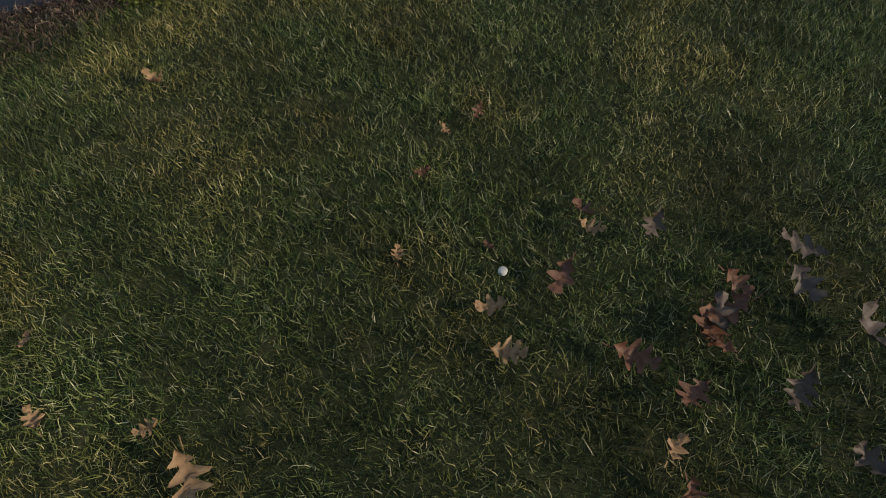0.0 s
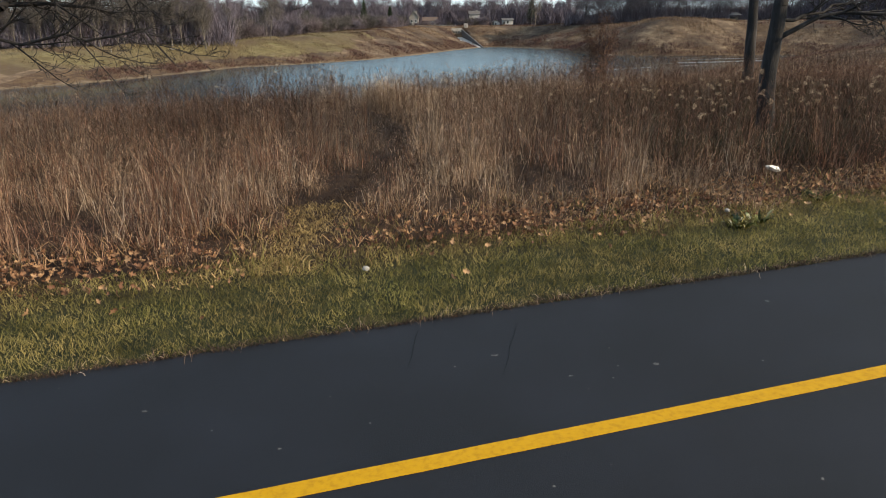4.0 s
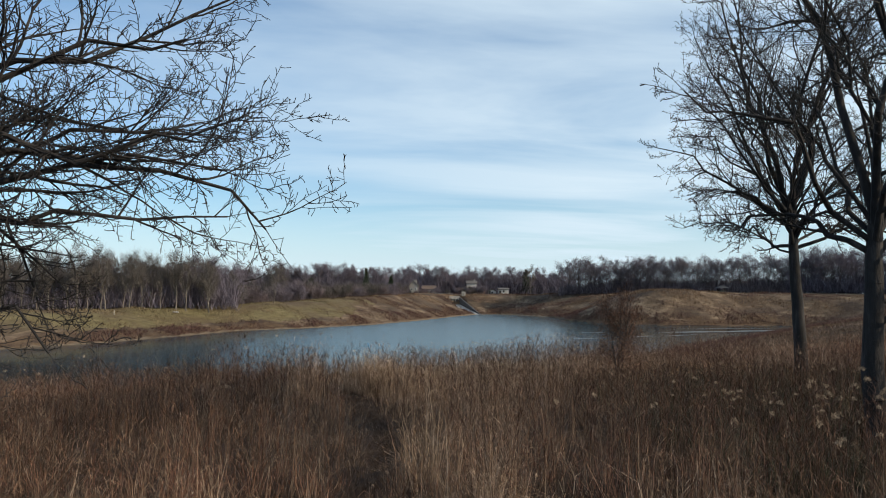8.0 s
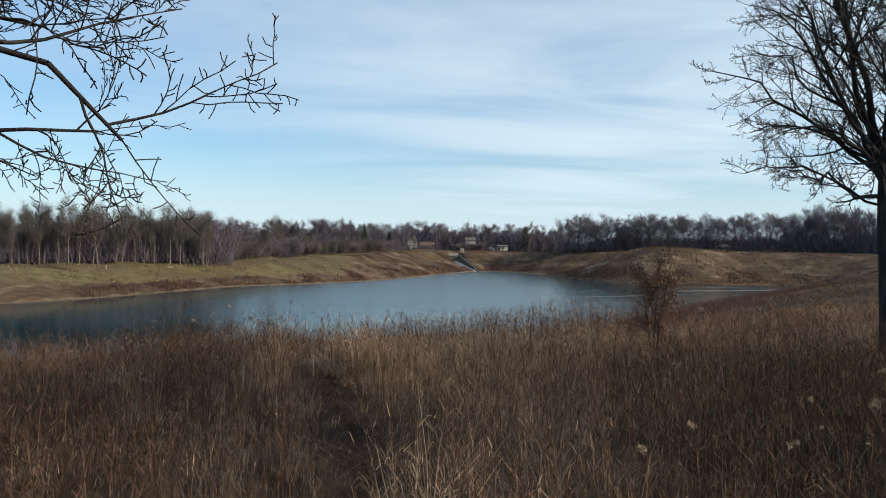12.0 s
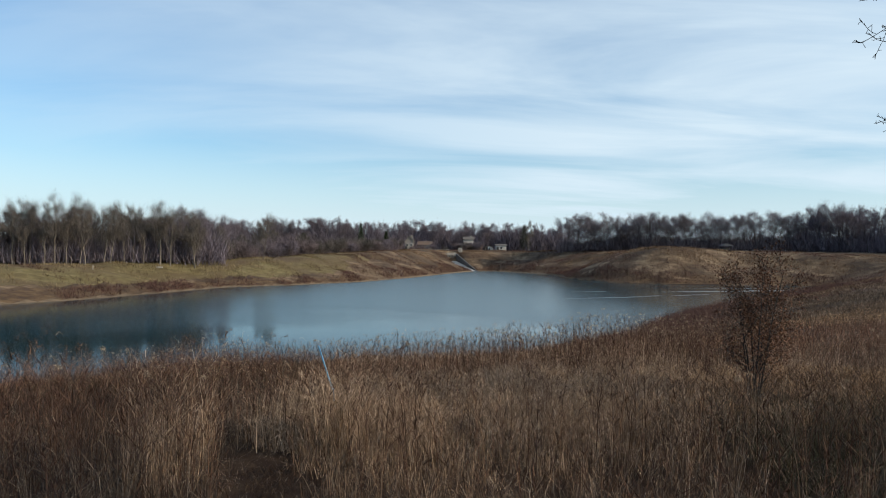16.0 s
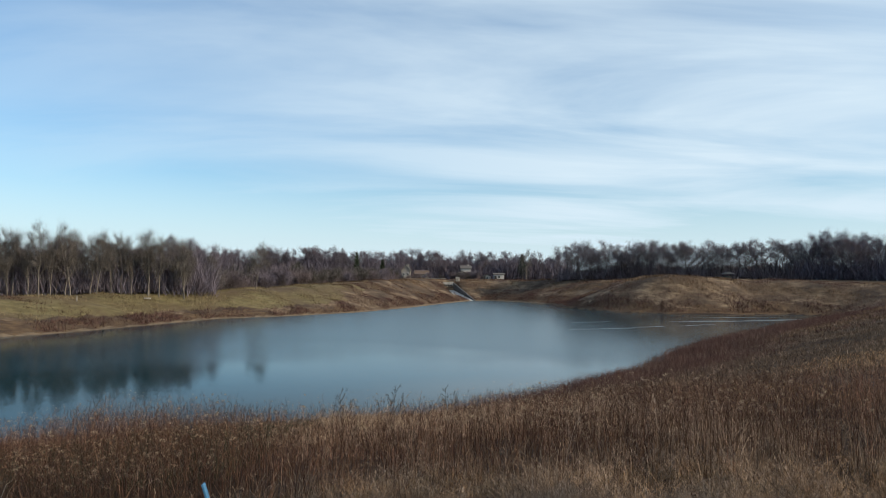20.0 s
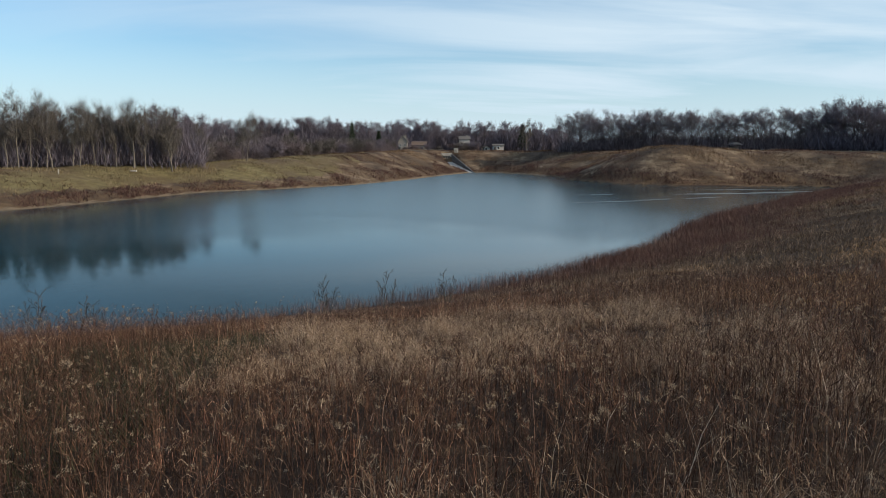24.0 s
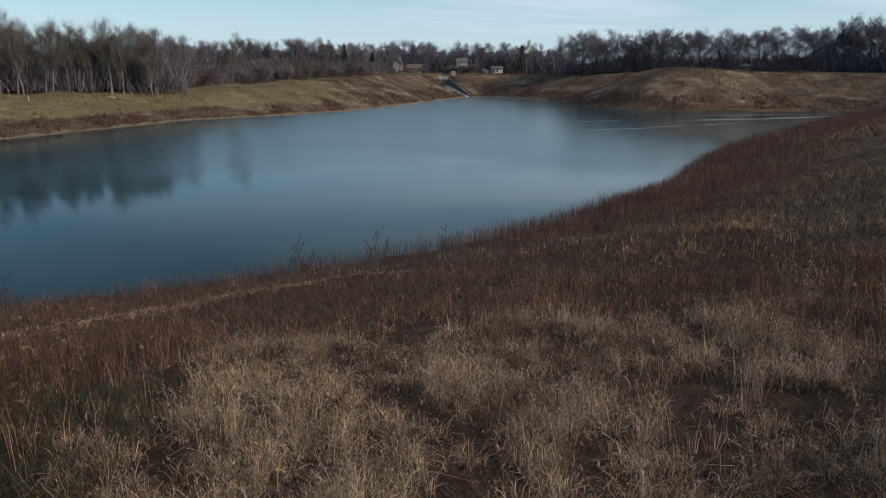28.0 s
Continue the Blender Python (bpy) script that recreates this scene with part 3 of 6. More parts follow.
lawn("verge_grass", 700000, -7, 13, 3.5, 12, V_FAR + 0.02, 7.9, 0.03, 0.068, 0.0046, M_VERGE, "mown yellow-green verge beside the asphalt path", 1)


# dead straw lying along the asphalt's edges
def along(u, vv):
    return u * math.cos(PATH_A) - vv * math.sin(PATH_A), u * math.sin(PATH_A) + vv * math.cos(PATH_A)


def edge_straw(n, v0, sign, wide, u0, u1):
    u = rng.uniform(u0, u1, n)
    x_, y_ = along(u, v0 + (edge_drift(u) if sign < 0 else 0) + sign * np.abs(rng.normal(0, 1, n)) * wide(u) - sign * 0.025)
    return np.stack([x_, y_, cross_fall(x_, y_) + rng.uniform(-0.01, 0.012, n)], -1)


P = np.concatenate([edge_straw(11000, V_NEAR, -1, near_wide, -4, 0.9), edge_straw(3500, V_NEAR, -1, near_wide, -4, 5), edge_straw(7000, V_FAR, 1, lambda u: 0.03 + 0.015 * np.sin(u * 3) + 0.01 * np.sin(u * 13), -6, 12)])
m = len(P)
V, F, _ = blades(P, rng.uniform(0.02, 0.07, m), rng.uniform(0.003, 0.008, m), rng.uniform(0.9, 1.3, m), 2, None, 2.0, 0.3)
M_MULCH = blade_mat("dead_thatch", [(0.0, (0.012, 0.007, 0.006)), (0.6, (0.045, 0.027, 0.02)), (0.92, (0.10, 0.065, 0.045)), (1.0, (0.3, 0.22, 0.15))], None, 1, 0.9, 0.05)
stuff("edge_straw", V, F, M_MULCH, "dead brown straw along the asphalt edge", "dry grass")
P = np.concatenate([edge_straw(200, V_NEAR, -1, lambda u: 0.04 + 0 * u, -4, 5), edge_straw(900, V_FAR, 1, lambda u: 0.06 + 0 * u, -6, 12)])
m = len(P)
V, F, _ = blades(P, rng.uniform(0.04, 0.15, m), rng.uniform(0.002, 0.004, m), rng.uniform(1.0, 1.4, m), 3, None, 1.2, 0.75)
stuff("loose_straw", V, F, M_PALE, "pale loose straw at the asphalt edge", "dry grass")

# small-leaved yellow-green weeds at the lawn's edge
for wu, wv, wr, wn_ in ((-0.42, 2.87, 0.12, 600), (0.42, 2.93, 0.08, 260), (-1.9, 2.9, 0.1, 300)):
    n = wn_
    a, r_ = rng.uniform(0, 6.283, n), wr * np.sqrt(rng.random(n))
    x, y = along(wu + r_ * np.cos(a) * 1.4, wv + r_ * np.sin(a) * 0.8)
    P = np.stack([x, y, cross_fall(x, y) + rng.uniform(0.0, 0.05, n)], -1)
    V, F, _ = blades(P, rng.uniform(0.010, 0.024, n), rng.uniform(0.008, 0.015, n), rng.uniform(0.7, 1.2, n), 2)
    stuff("edge_weed_clump", V, F, M_WEED, "low yellow-green small-leaved weeds at the lawn's edge", "weeds")


# ---- dry prairie ----
def bell(x, y, cx_, cy_, sx, sy):
    return np.exp(-(((x - cx_) / sx) ** 2 + ((y - cy_) / sy) ** 2))


def zone(x, y, x0, x1, y0, y1, soft):
    """A soft-edged box."""
    f = lambda v: 1 / (1 + np.exp(-np.clip(v / soft * 3, -30, 30)))
    return f(x - x0) * f(x1 - x) * f(y - y0) * f(y1 - y)


def pale_share(x, y):
    """Where the pale bunch grass stands."""
    p = 0.75 * bell(x, y, -4.2, 9.6, 3.2, 1.8) + 0.8 * bell(x, y, 2.6, 9.9, 2.0, 1.1) + bell(x, y, 0.2, 9.6, 1.4, 1.1) + bell(x, y, -1.9, 10.0, 0.7, 0.6) + bell(x, y, 1.2, 9.3, 0.6, 0.5) + 0.95 * bell(x, y, 0.7, 18.2, 1.9, 2.2) + 1.2 * bell(x, y, -1.2, 18.6, 0.8, 1.2)
    p = p + 0.95 * bell(x, y, 0.9, 22.2, 2.6, 1.5) + 0.4 * bell(x, y, 4.6, 23.6, 2.6, 1.6) + bell(x, y, 4.2, 26.0, 1.6, 1.4) + 0.8 * bell(x, y, -5.6, 25.5, 0.9, 1.5)
    p = p + (0.55 + 0.45 * vnoise(x, y, 1.1, 12)) * zone(x, y, -4.2 + 1.2 * vnoise(x, y, 2, 4), 4.2 + 1.4 * vnoise(x, y, 1.5, 6), 28.4, 36.6, 0.5) + 0.75 * bell(x, y, 6.8, 42.0, 1.4, 1.2) + 0.7 * bell(x, y, 11.5, 45.5, 2.6, 1.6) + 0.5 * bell(x, y, -11, 42, 3, 1.2)
    p = p + 0.75 * vnoise(x, y, 2.3, 14) * vnoise(x, y, 0.9, 15) * zone(x, y, 3.2, 40, 21, 52, 1.0) * np.clip((pond_distance(x, y) - 9) / 4, 0, 1)
    return np.clip(p + 0.14 * wave(x, y, 1.1, 0.9), 0.03, 1)


def forb_share(x, y):
    """Where dead goldenrod stands."""
    p = 0.3 * zone(x, y, -9, 9, 10.5, 19, 1.0) + bell(x, y, 4.6, 13.4, 3.0, 3.6) + bell(x, y, -4.2, 17.0, 2.4, 3.8) + zone(x, y, -7.5, 5.2, 23.6, 28.4, 0.7) + 0.8 * bell(x, y, 7.0, 17, 3, 5) + 0.35 * zone(x, y, 4.0, 10, 28, 41, 1.2) + 0.7 * zone(x, y, -10, -4.8, 27, 38, 1.0)
    return np.clip(p + 0.1 * wave(x, y, 0.7, 2.9), 0.02, 1)


def height_here(x, y):
    v, td = across(x, y), trail_distance(x, y)
    tall = np.clip((v - 7.0) / 2.0, 0.33, 1) * np.where(y < 11, 0.15 + 0.85 * np.clip((td - 0.1) / 0.75, 0, 1), 0.4 + 0.6 * np.clip((td - 0.1) / 0.5, 0, 1)) * (1 + 0.14 * wave(x, y, 0.9, 1.3))
    low = np.clip(1 - 0.7 * zone(x, y, -14, 0.5, 38.6, 49, 1.5) - 0.3 * zone(x, y, 0.5, 30, 40, 60, 2) - 0.18 * zone(x, y, -5, 4, 28, 35, 1) - 0.25 * zone(x, y, -9, 9, 35, 41, 1) - 0.5 * zone(x, y, -1.6, 8, 19.6, 23.6, 0.7) - 0.2 * zone(x, y, -9, -1.6, 20, 28, 1), 0.25, 1)
    return tall * low


def on_blade(P, H, bend, az, f, droop, sag):
    """The place at share f of a blade."""
    q = P.copy()
    q[:, 0] += np.cos(az) * H * bend * f ** droop
    q[:, 1] += np.sin(az) * H * bend * f ** droop
    q[:, 2] += H * f * np.sqrt(np.maximum(0.1, 1 - (bend * f) ** 2 * 0.6)) - sag * H * f ** 3
    return q


def tufts(name, n, per, box, share, h, w, bend, segs, material, label, spread=0.07, curls=3, stem_share=0.33, gap=0.0):
    """Clumps of upright stems with curled dry leaves, and arching leaves from one root."""
    x, y = scatter(n, *box)
    v, d, td = across(x, y), pond_distance(x, y), trail_distance(x, y)
    k = (v > 7.6 + rng.normal(0, 0.2, n)) & (d > 2.5) & (td > 0.2 + 0.14 * np.exp(-((y - 9.6) / 1.2) ** 2) + 0.12 * zone(x, y, -4, 0, 16.8, 19.2, 0.4) + rng.exponential(0.07, n)) & (rng.random(n) < share(x, y) * np.clip(clumped(x, y) - gap, 0, 1) / (1 - gap)) & (np.abs(x) < 0.8 * y + 3)
    x, y = x[k], y[k]
    m = len(x)
    hh = height_here(x, y) * rng.uniform(h[0], h[1], m) * (0.68 + 0.34 * vnoise(x, y, 0.9, 7) + 0.3 * vnoise(x, y, 0.35, 8))
    lean = rng.uniform(0, 2 * np.pi, m)
    X, Y, HH = np.repeat(x, per), np.repeat(y, per), np.repeat(hh, per)
    q = len(X)
    a = rng.uniform(0, 2 * np.pi, q)
    r = np.abs(rng.normal(0, spread, q))
    X, Y = X + r * np.cos(a), Y + r * np.sin(a)
    P = np.stack([X, Y, ground_z(X, Y) - 0.03], -1)
    az = np.where(rng.random(q) < 0.4, np.repeat(lean, per), a) + rng.normal(0, 0.6, q)
    stem = rng.random(q) < stem_share
    hq = HH * np.where(stem, rng.uniform(0.72, 1.12, q), rng.uniform(0.3, 0.85, q))
    bq = np.clip(np.where(stem, rng.beta(1.4, 2.4, q) * 0.9, rng.beta(2.0, 1.8, q)) * bend, 0, 1.25)
    sq = np.where(stem, 0.0, rng.uniform(0.05, 0.6, q))
    V, F, tips = blades(P, hq, rng.uniform(0.5, 1.3, q) * w * np.where(stem, 0.75, 1.1), bq, segs, az, 2.4, sq)
    if curls:
        s = np.repeat(np.flatnonzero(stem), curls)
        g = len(s)
        f = rng.uniform(0.35, 1.0, g)
        root = on_blade(P[s], hq[s], bq[s], az[s], f, 2.4, sq[s])
        V2, F2, _ = blades(root, rng.uniform(0.05, 0.16, g) * np.clip(HH[s], 0.3, 1.2), rng.uniform(0.45, 0.9, g) * w, rng.uniform(0.6, 1.2, g), 2, rng.uniform(0, 6.283, g), 1.4, rng.uniform(0.2, 1.0, g))
        V, F = np.concatenate([V, V2]), np.concatenate([F, F2 + len(V)])
    stuff(name, V, F, material, label, "dry grass")


def forbs(name, n, box, share, h, w, label, per=16, head_size=0.05):
    """Dead goldenrod: a stalk with short side twigs and drooping feathery heads."""
    x, y = scatter(n, *box)
    v, d, td = across(x, y), pond_distance(x, y), trail_distance(x, y)
    k = (v > 8.6) & (d > 3) & (td > 0.3) & (rng.random(n) < share(x, y)) & (np.abs(x) < 0.8 * y + 3)
    x, y = x[k], y[k]
    m = len(x)
    H = height_here(x, y) * rng.uniform(h[0], h[1], m)
    P = np.stack([x, y, ground_z(x, y) - 0.03], -1)
    az = rng.uniform(0, 2 * np.pi, m)
    bend = rng.uniform(0.05, 0.3, m)
    V1, F1, tips = blades(P, H, np.full(m, w * 1.3), bend, 2, az)
    f = rng.uniform(0.25, 0.98, (m, per))
    base = P[:, None, :] + np.zeros((m, per, 3))
    base[..., 0] += np.cos(az)[:, None] * (H * bend)[:, None] * f ** 2
    base[..., 1] += np.sin(az)[:, None] * (H * bend)[:, None] * f ** 2
    base[..., 2] += H[:, None] * f * 0.98
    base = base.reshape(-1, 3)
    q = len(base)
    V2, F2, t2 = blades(base, rng.uniform(0.05, 0.15, q) * np.repeat(H, per), rng.uniform(0.6, 1.5, q) * w * 1.5, rng.uniform(0.4, 1.1, q), 1)
    stuff(name, np.concatenate([V1, V2]), np.concatenate([F1, F2 + len(V1)]), M_FORB, label, "dead wildflowers")
    crowned = rng.random(m) < 0.75
    heads = np.concatenate([tips[crowned], t2[(rng.random(q) < 0.22) & (f.reshape(-1) > 0.75)]])
    return heads


def plumes(name, tips, size, per, material, label):
    """Feathery seed heads of many short fibres on the stalk tips."""
    n = len(tips)
    if not n:
        return
    az = np.repeat(rng.uniform(0, 2 * np.pi, n), per)
    f = np.tile(np.linspace(0, 1, per), n)
    s = np.repeat(size * rng.uniform(0.5, 1.3, n), per)
    P = np.repeat(tips, per, 0)
    P[:, 0] += np.cos(az) * f * s * 0.55 + rng.normal(0, 0.1, n * per) * s
    P[:, 1] += np.sin(az) * f * s * 0.55 + rng.normal(0, 0.1, n * per) * s
    P[:, 2] += s * (0.9 * f - 0.9 * f * f) - 0.3 * s * rng.random(n * per)
    V, F, _ = blades(P, rng.uniform(0.1, 0.22, n * per) * s, rng.uniform(0.06, 0.11, n * per) * s, rng.uniform(0.3, 1.2, n * per), 1)
    stuff(name, V, F, material, label, "seed heads")


NEAR_BOX, MID_BOX = (-11, 13, 7.5, 20.5), (-20, 25, 20.5, 41)
knoll = lambda x, y: zone(x, y, -4.0, 4.6, 28.2, 36.6, 0.6)
rust = lambda x, y: np.clip(1.0 - 0.8 * pale_share(x, y) - 0.5 * forb_share(x, y), 0.1, 1)
tufts("rust_grass", 2600, 22, (-11, 13, 7.5, 12.2), rust, (0.7, 1.2), 0.0040, 1.45, 2, M_RUST, "tall rust-brown dry prairie grass", 0.10, 4, 0.17)
tufts("drab_grass", 6800, 20, (-11, 13, 11.2, 20.5), lambda x, y: rust(x, y) * (1 - 0.65 * zone(x, y, 2.4, 13, 10, 19, 1.2)), (0.65, 1.15), 0.0036, 1.65, 2, M_DRAB, "tall grey-brown dry prairie grass", 0.11, 8, 0.16)
tufts("pale_grass", 9000, 20, NEAR_BOX, pale_share, (0.6, 1.05), 0.0044, 1.5, 2, M_PALE, "pale straw-coloured bunch grass", 0.08, 3, 0.25)
tufts("rust_grass_slope", 9500, 13, MID_BOX, lambda x, y: rust(x, y) * (1 - 0.9 * knoll(x, y)), (0.65, 1.1), 0.0068, 1.1, 2, M_RUST, "rust-brown dry grass on the slope", 0.12, 1)
tufts("pale_grass_slope", 12000, 12, MID_BOX, lambda x, y: pale_share(x, y) * (1 - 0.85 * knoll(x, y)), (0.55, 0.95), 0.0066, 1.25, 2, M_PALE, "pale straw-coloured bunch grass on the slope", 0.10, 2)
tufts("pale_grass_knoll", 15000, 26, (-6, 6.5, 27, 38), pale_share, (0.36, 0.62), 0.0066, 1.7, 3, M_PALE, "pale straw-coloured arching grass on the knoll", 0.07, 7, 0.10, 0.38)
tufts("pale_grass_middle", 15000, 22, (-2.5, 9, 19, 24.5), pale_share, (0.6, 1.05), 0.0058, 1.7, 3, M_PALE, "pale arching bunch grass in the middle of the prairie", 0.06, 6, 0.12, 0.35)
CLUMPS = ((0.0, 21.6), (0.5, 22.4), (1.1, 21.2), (1.5, 22.7), (2.4, 21.8), (3.3, 22.5), (-0.6, 22.9), (4.1, 24.2), (-1.75, 19.5), (-1.4, 19.3), (-1.15, 18.8), (-1.6, 18.9), (-2.8, 18.8), (-2.75, 17.8), (-3.6, 15.8), (0.7, 19.6), (2.4, 20.6), (4.6, 25.6), (3.6, 30.6), (3.2, 32.2), (-0.4, 12.0), (0.4, 10.8), (1.9, 31.5), (-2.5, 32))
clump_share = lambda x, y: np.clip(sum(bell(x, y, a, b_, 0.26, 0.26) for a, b_ in CLUMPS), 0, 1)
tufts("pale_grass_clumps", 26000, 16, (-5, 6, 10, 33), clump_share, (0.8, 1.15), 0.006, 1.2, 2, M_PALE, "bright pale clumps of bunch grass", 0.06, 3, 0.3)
h1 = forbs("goldenrod", 11000, NEAR_BOX, forb_share, (0.75, 1.15), 0.0045, "dead brown goldenrod stalks among the grass", 12)
h2 = forbs("goldenrod_slope", 24000, (-11, 12, 22.5, 42), forb_share, (0.7, 1.1), 0.005, "dead brown goldenrod stalks on the slope", 9)
heads = np.concatenate([h1[rng.random(len(h1)) < np.where((h1[:, 0] > 0.8) & (h1[:, 1] < 12.6), 0.17, 0.012)], h2[rng.random(len(h2)) < 0.02]])
h3 = forbs("crest_goldenrod", 800, (-4.6, 2.8, 17.2, 20.6), lambda x, y: 0.35 * clumped(x, y), (1.0, 1.28), 0.006, "tall dark goldenrod stalks on the crest", 12)
plumes("dark_flower_heads", h3, 0.12, 12, M_FORB, "dark dried flower heads on tall stalks")
plumes("small_seed_heads", h2[rng.random(len(h2)) < np.where(h2[:, 1] < 29.5, 0.4, 0.12)], 0.072, 18, M_PLUME, "small pale seed heads on the slope")
plumes("seed_heads", heads, 0.095, 60, M_PLUME, "pale fluffy seed heads on dead goldenrod")

# matted low growth under the tall stems; M_MAT carries their shade in its colour
def matted(name, n, box, keep, h, w, material, label, segs=2, shore=2.0):
    x, y = scatter(n, *box)
    v, d, td = across(x, y), pond_distance(x, y), trail_distance(x, y)
    k = (v > 7.5 + rng.normal(0, 0.15, n)) & (d > shore) & (td > 0.18 + rng.exponential(0.07, n)) & (np.abs(x) < 0.75 * y + 2) & keep(x, y, n)
    x, y = x[k], y[k]
    m = len(x)
    V, F, _ = blades(np.stack([x, y, ground_z(x, y) - 0.02], -1), rng.uniform(h[0], h[1], m) * np.clip((across(x, y) - 6.8) / 2, 0.4, 1), rng.uniform(w[0], w[1], m), rng.uniform(0.5, 1.2, m), segs, None, 1.6, rng.uniform(0, 0.5, m))
    stuff(name, V, F, material, label, "dry grass")


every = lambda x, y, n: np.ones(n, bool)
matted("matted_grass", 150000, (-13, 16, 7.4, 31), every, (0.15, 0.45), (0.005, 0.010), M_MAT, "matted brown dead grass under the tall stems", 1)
matted("matted_dry_grass", 90000, (-11, 14, 7.4, 31), every, (0.12, 0.36), (0.004, 0.008), M_FORB, "matted dry grass under the tall stems", 1)
M_TAN = blade_mat("low_tan_blade", [(0.0, (0.1073, 0.06464, 0.03228)), (0.5, (0.2944, 0.1827, 0.093)), (1.0, (0.6421, 0.423, 0.2479))], [(0.0, (0.09356, 0.07051, 0.02974)), (1.0, (0.3743, 0.2586, 0.1245))], 0.9, 0.7, 0.15, (0.6, 0.72))
matted("low_tan_grass", 60000, (-1.6, 8, 19.4, 24.2), lambda x, y, n: rng.random(n) < clumped(x, y), (0.14, 0.42), (0.0035, 0.008), M_TAN, "low arching tan grass with a green tinge", 3)
matted("low_knoll_grass", 30000, (-4, 4.2, 28, 37), lambda x, y, n: rng.random(n) < clumped(x, y) * pale_share(x, y), (0.12, 0.34), (0.006, 0.012), M_FORB, "low brown grass between the knoll's bunches", 2)
# dull green growth, its dark tone also standing in for tree shade here
matted("green_undergrowth", 60000, (2.6, 11, 11.0, 20.5), lambda x, y, n: rng.random(n) < 0.35 + 0.6 * vnoise(x, y, 1.6, 17), (0.2, 0.6), (0.005, 0.010), M_SHADE_GREEN, "dull green undergrowth among dead stalks", 2)
matted("green_undergrowth", 22000, (-10, -3.2, 25.5, 34), lambda x, y, n: rng.random(n) < 0.3 + 0.7 * vnoise(x, y, 1.6, 18), (0.2, 0.65), (0.005, 0.011), M_SHADE_GREEN, "dull green undergrowth among dead stalks on the slope", 2)
matted("low_green_grass", 26000, (7, 26, 30, 54), lambda x, y, n: rng.random(n) < np.clip(2.2 * vnoise(x, y, 3.5, 19) - 0.8, 0, 1), (0.15, 0.45), (0.012, 0.028), M_TAN, "low tan and green grass in patches on the slope", 2, 11)
matted("edge_tan_grass", 30000, (-7, 12, 7.0, 13), lambda x, y, n: (across(x, y) < 8.5 + 0.8 * vnoise(x, y, 0.8, 26)) & (rng.random(n) < clumped(x, y)), (0.12, 0.4), (0.004, 0.008), M_TAN, "tan and greenish tufts along the prairie's edge", 2)
matted("matted_red_grass", 110000, (-16, 26, 37.5, 62), lambda x, y, n: pond_distance(x, y) < 9 + rng.normal(0, 2, n), (0.10, 0.34), (0.008, 0.02), M_REED, "matted red-brown grass above the shore", 1, 0.2)
matted("matted_slope_grass", 52000, (-14, 10, 34.5, 50), lambda x, y, n: rng.random(n) < 0.3 + 0.7 * clumped(x, y), (0.12, 0.42), (0.008, 0.016), M_FORB, "matted brown stalks low on the slope", 2)
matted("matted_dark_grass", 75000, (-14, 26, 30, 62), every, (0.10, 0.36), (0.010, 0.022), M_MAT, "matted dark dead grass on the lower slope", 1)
matted("matted_bank_grass", 90000, (5, 44, 42, 90), every, (0.15, 0.45), (0.018, 0.045), M_TUSSOCK, "matted brown grass on the bank", 1, 4.0)
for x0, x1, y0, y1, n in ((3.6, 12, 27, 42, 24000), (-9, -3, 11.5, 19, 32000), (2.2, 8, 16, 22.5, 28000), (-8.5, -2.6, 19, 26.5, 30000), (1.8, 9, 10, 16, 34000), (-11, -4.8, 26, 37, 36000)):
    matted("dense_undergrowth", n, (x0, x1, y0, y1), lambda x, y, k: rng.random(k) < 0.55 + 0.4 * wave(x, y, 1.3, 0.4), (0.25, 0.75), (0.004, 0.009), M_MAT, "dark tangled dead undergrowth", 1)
bank_share = lambda x, y: np.clip(0.55 + 0.35 * wave(x, y, 0.35, 0.8) - 0.5 * zone(x, y, -14, -1, 38, 46, 1), 0.04, 1)
tufts("lower_slope_grass", 8000, 9, (-18, 30, 40, 62), bank_share, (0.5, 0.85), 0.014, 1.1, 2, M_DRAB, "brown dry grass low on the slope", 0.16, 1)
tufts("lower_slope_pale_grass", 7000, 10, (-16, 30, 40, 62), lambda x, y: np.clip(pale_share(x, y) - 0.05, 0.0, 1) + 0.22 * (wave(x, y, 0.55, 0.2) > 0.45), (0.5, 0.8), 0.013, 1.2, 2, M_PALE, "pale tufts low on the slope", 0.12, 1)

# trampled trail beside the shore and where the trail leaves the verge
def trodden(name, line, n, half, h, w, material, label):
    y = rng.uniform(line[0][1], line[-1][1], n)
    x = np.interp(y, [p[1] for p in line], [p[0] for p in line]) + np.clip(rng.normal(0, half * 0.6, n), -half * 1.6, half * 1.6)
    V, F, _ = blades(np.stack([x, y, ground_z(x, y) - 0.005], -1), rng.uniform(h[0], h[1], n), rng.uniform(w[0], w[1], n), rng.uniform(0.9, 1.3, n), 3, rng.normal(1.4, 1.1, n), 1.3, rng.uniform(0.35, 0.8, n))
    stuff(name, V, F, material, label, "dry grass")


trodden("trodden_grass", [(-1.45, 7.3), (-1.4, 8.4), (-1.35, 9.4)], 2000, 0.36, (0.04, 0.13), (0.005, 0.010), M_TRODDEN, "flattened yellow grass where a trail begins")
trodden("trail_litter", [(-1.35, 8.8), (-1.0, 10.8), (-0.72, 12.5), (-0.95, 15.3), (-1.6, 17.0), (-2.0, 18.4)], 3000, 0.18, (0.05, 0.16), (0.004, 0.009), M_MAT, "trampled brown stems on the trail")
trodden("shore_trail", [(-13.5, 38.4), (-9.5, 39.9), (-8.2, 41.8), (-7.2, 44.8), (-5.9, 46.6), (-4.3, 48.8), (-2.0, 50.4)], 1500, 0.95, (0.12, 0.3), (0.010, 0.02), M_PALE, "pale flattened grass of a trail near the shore")

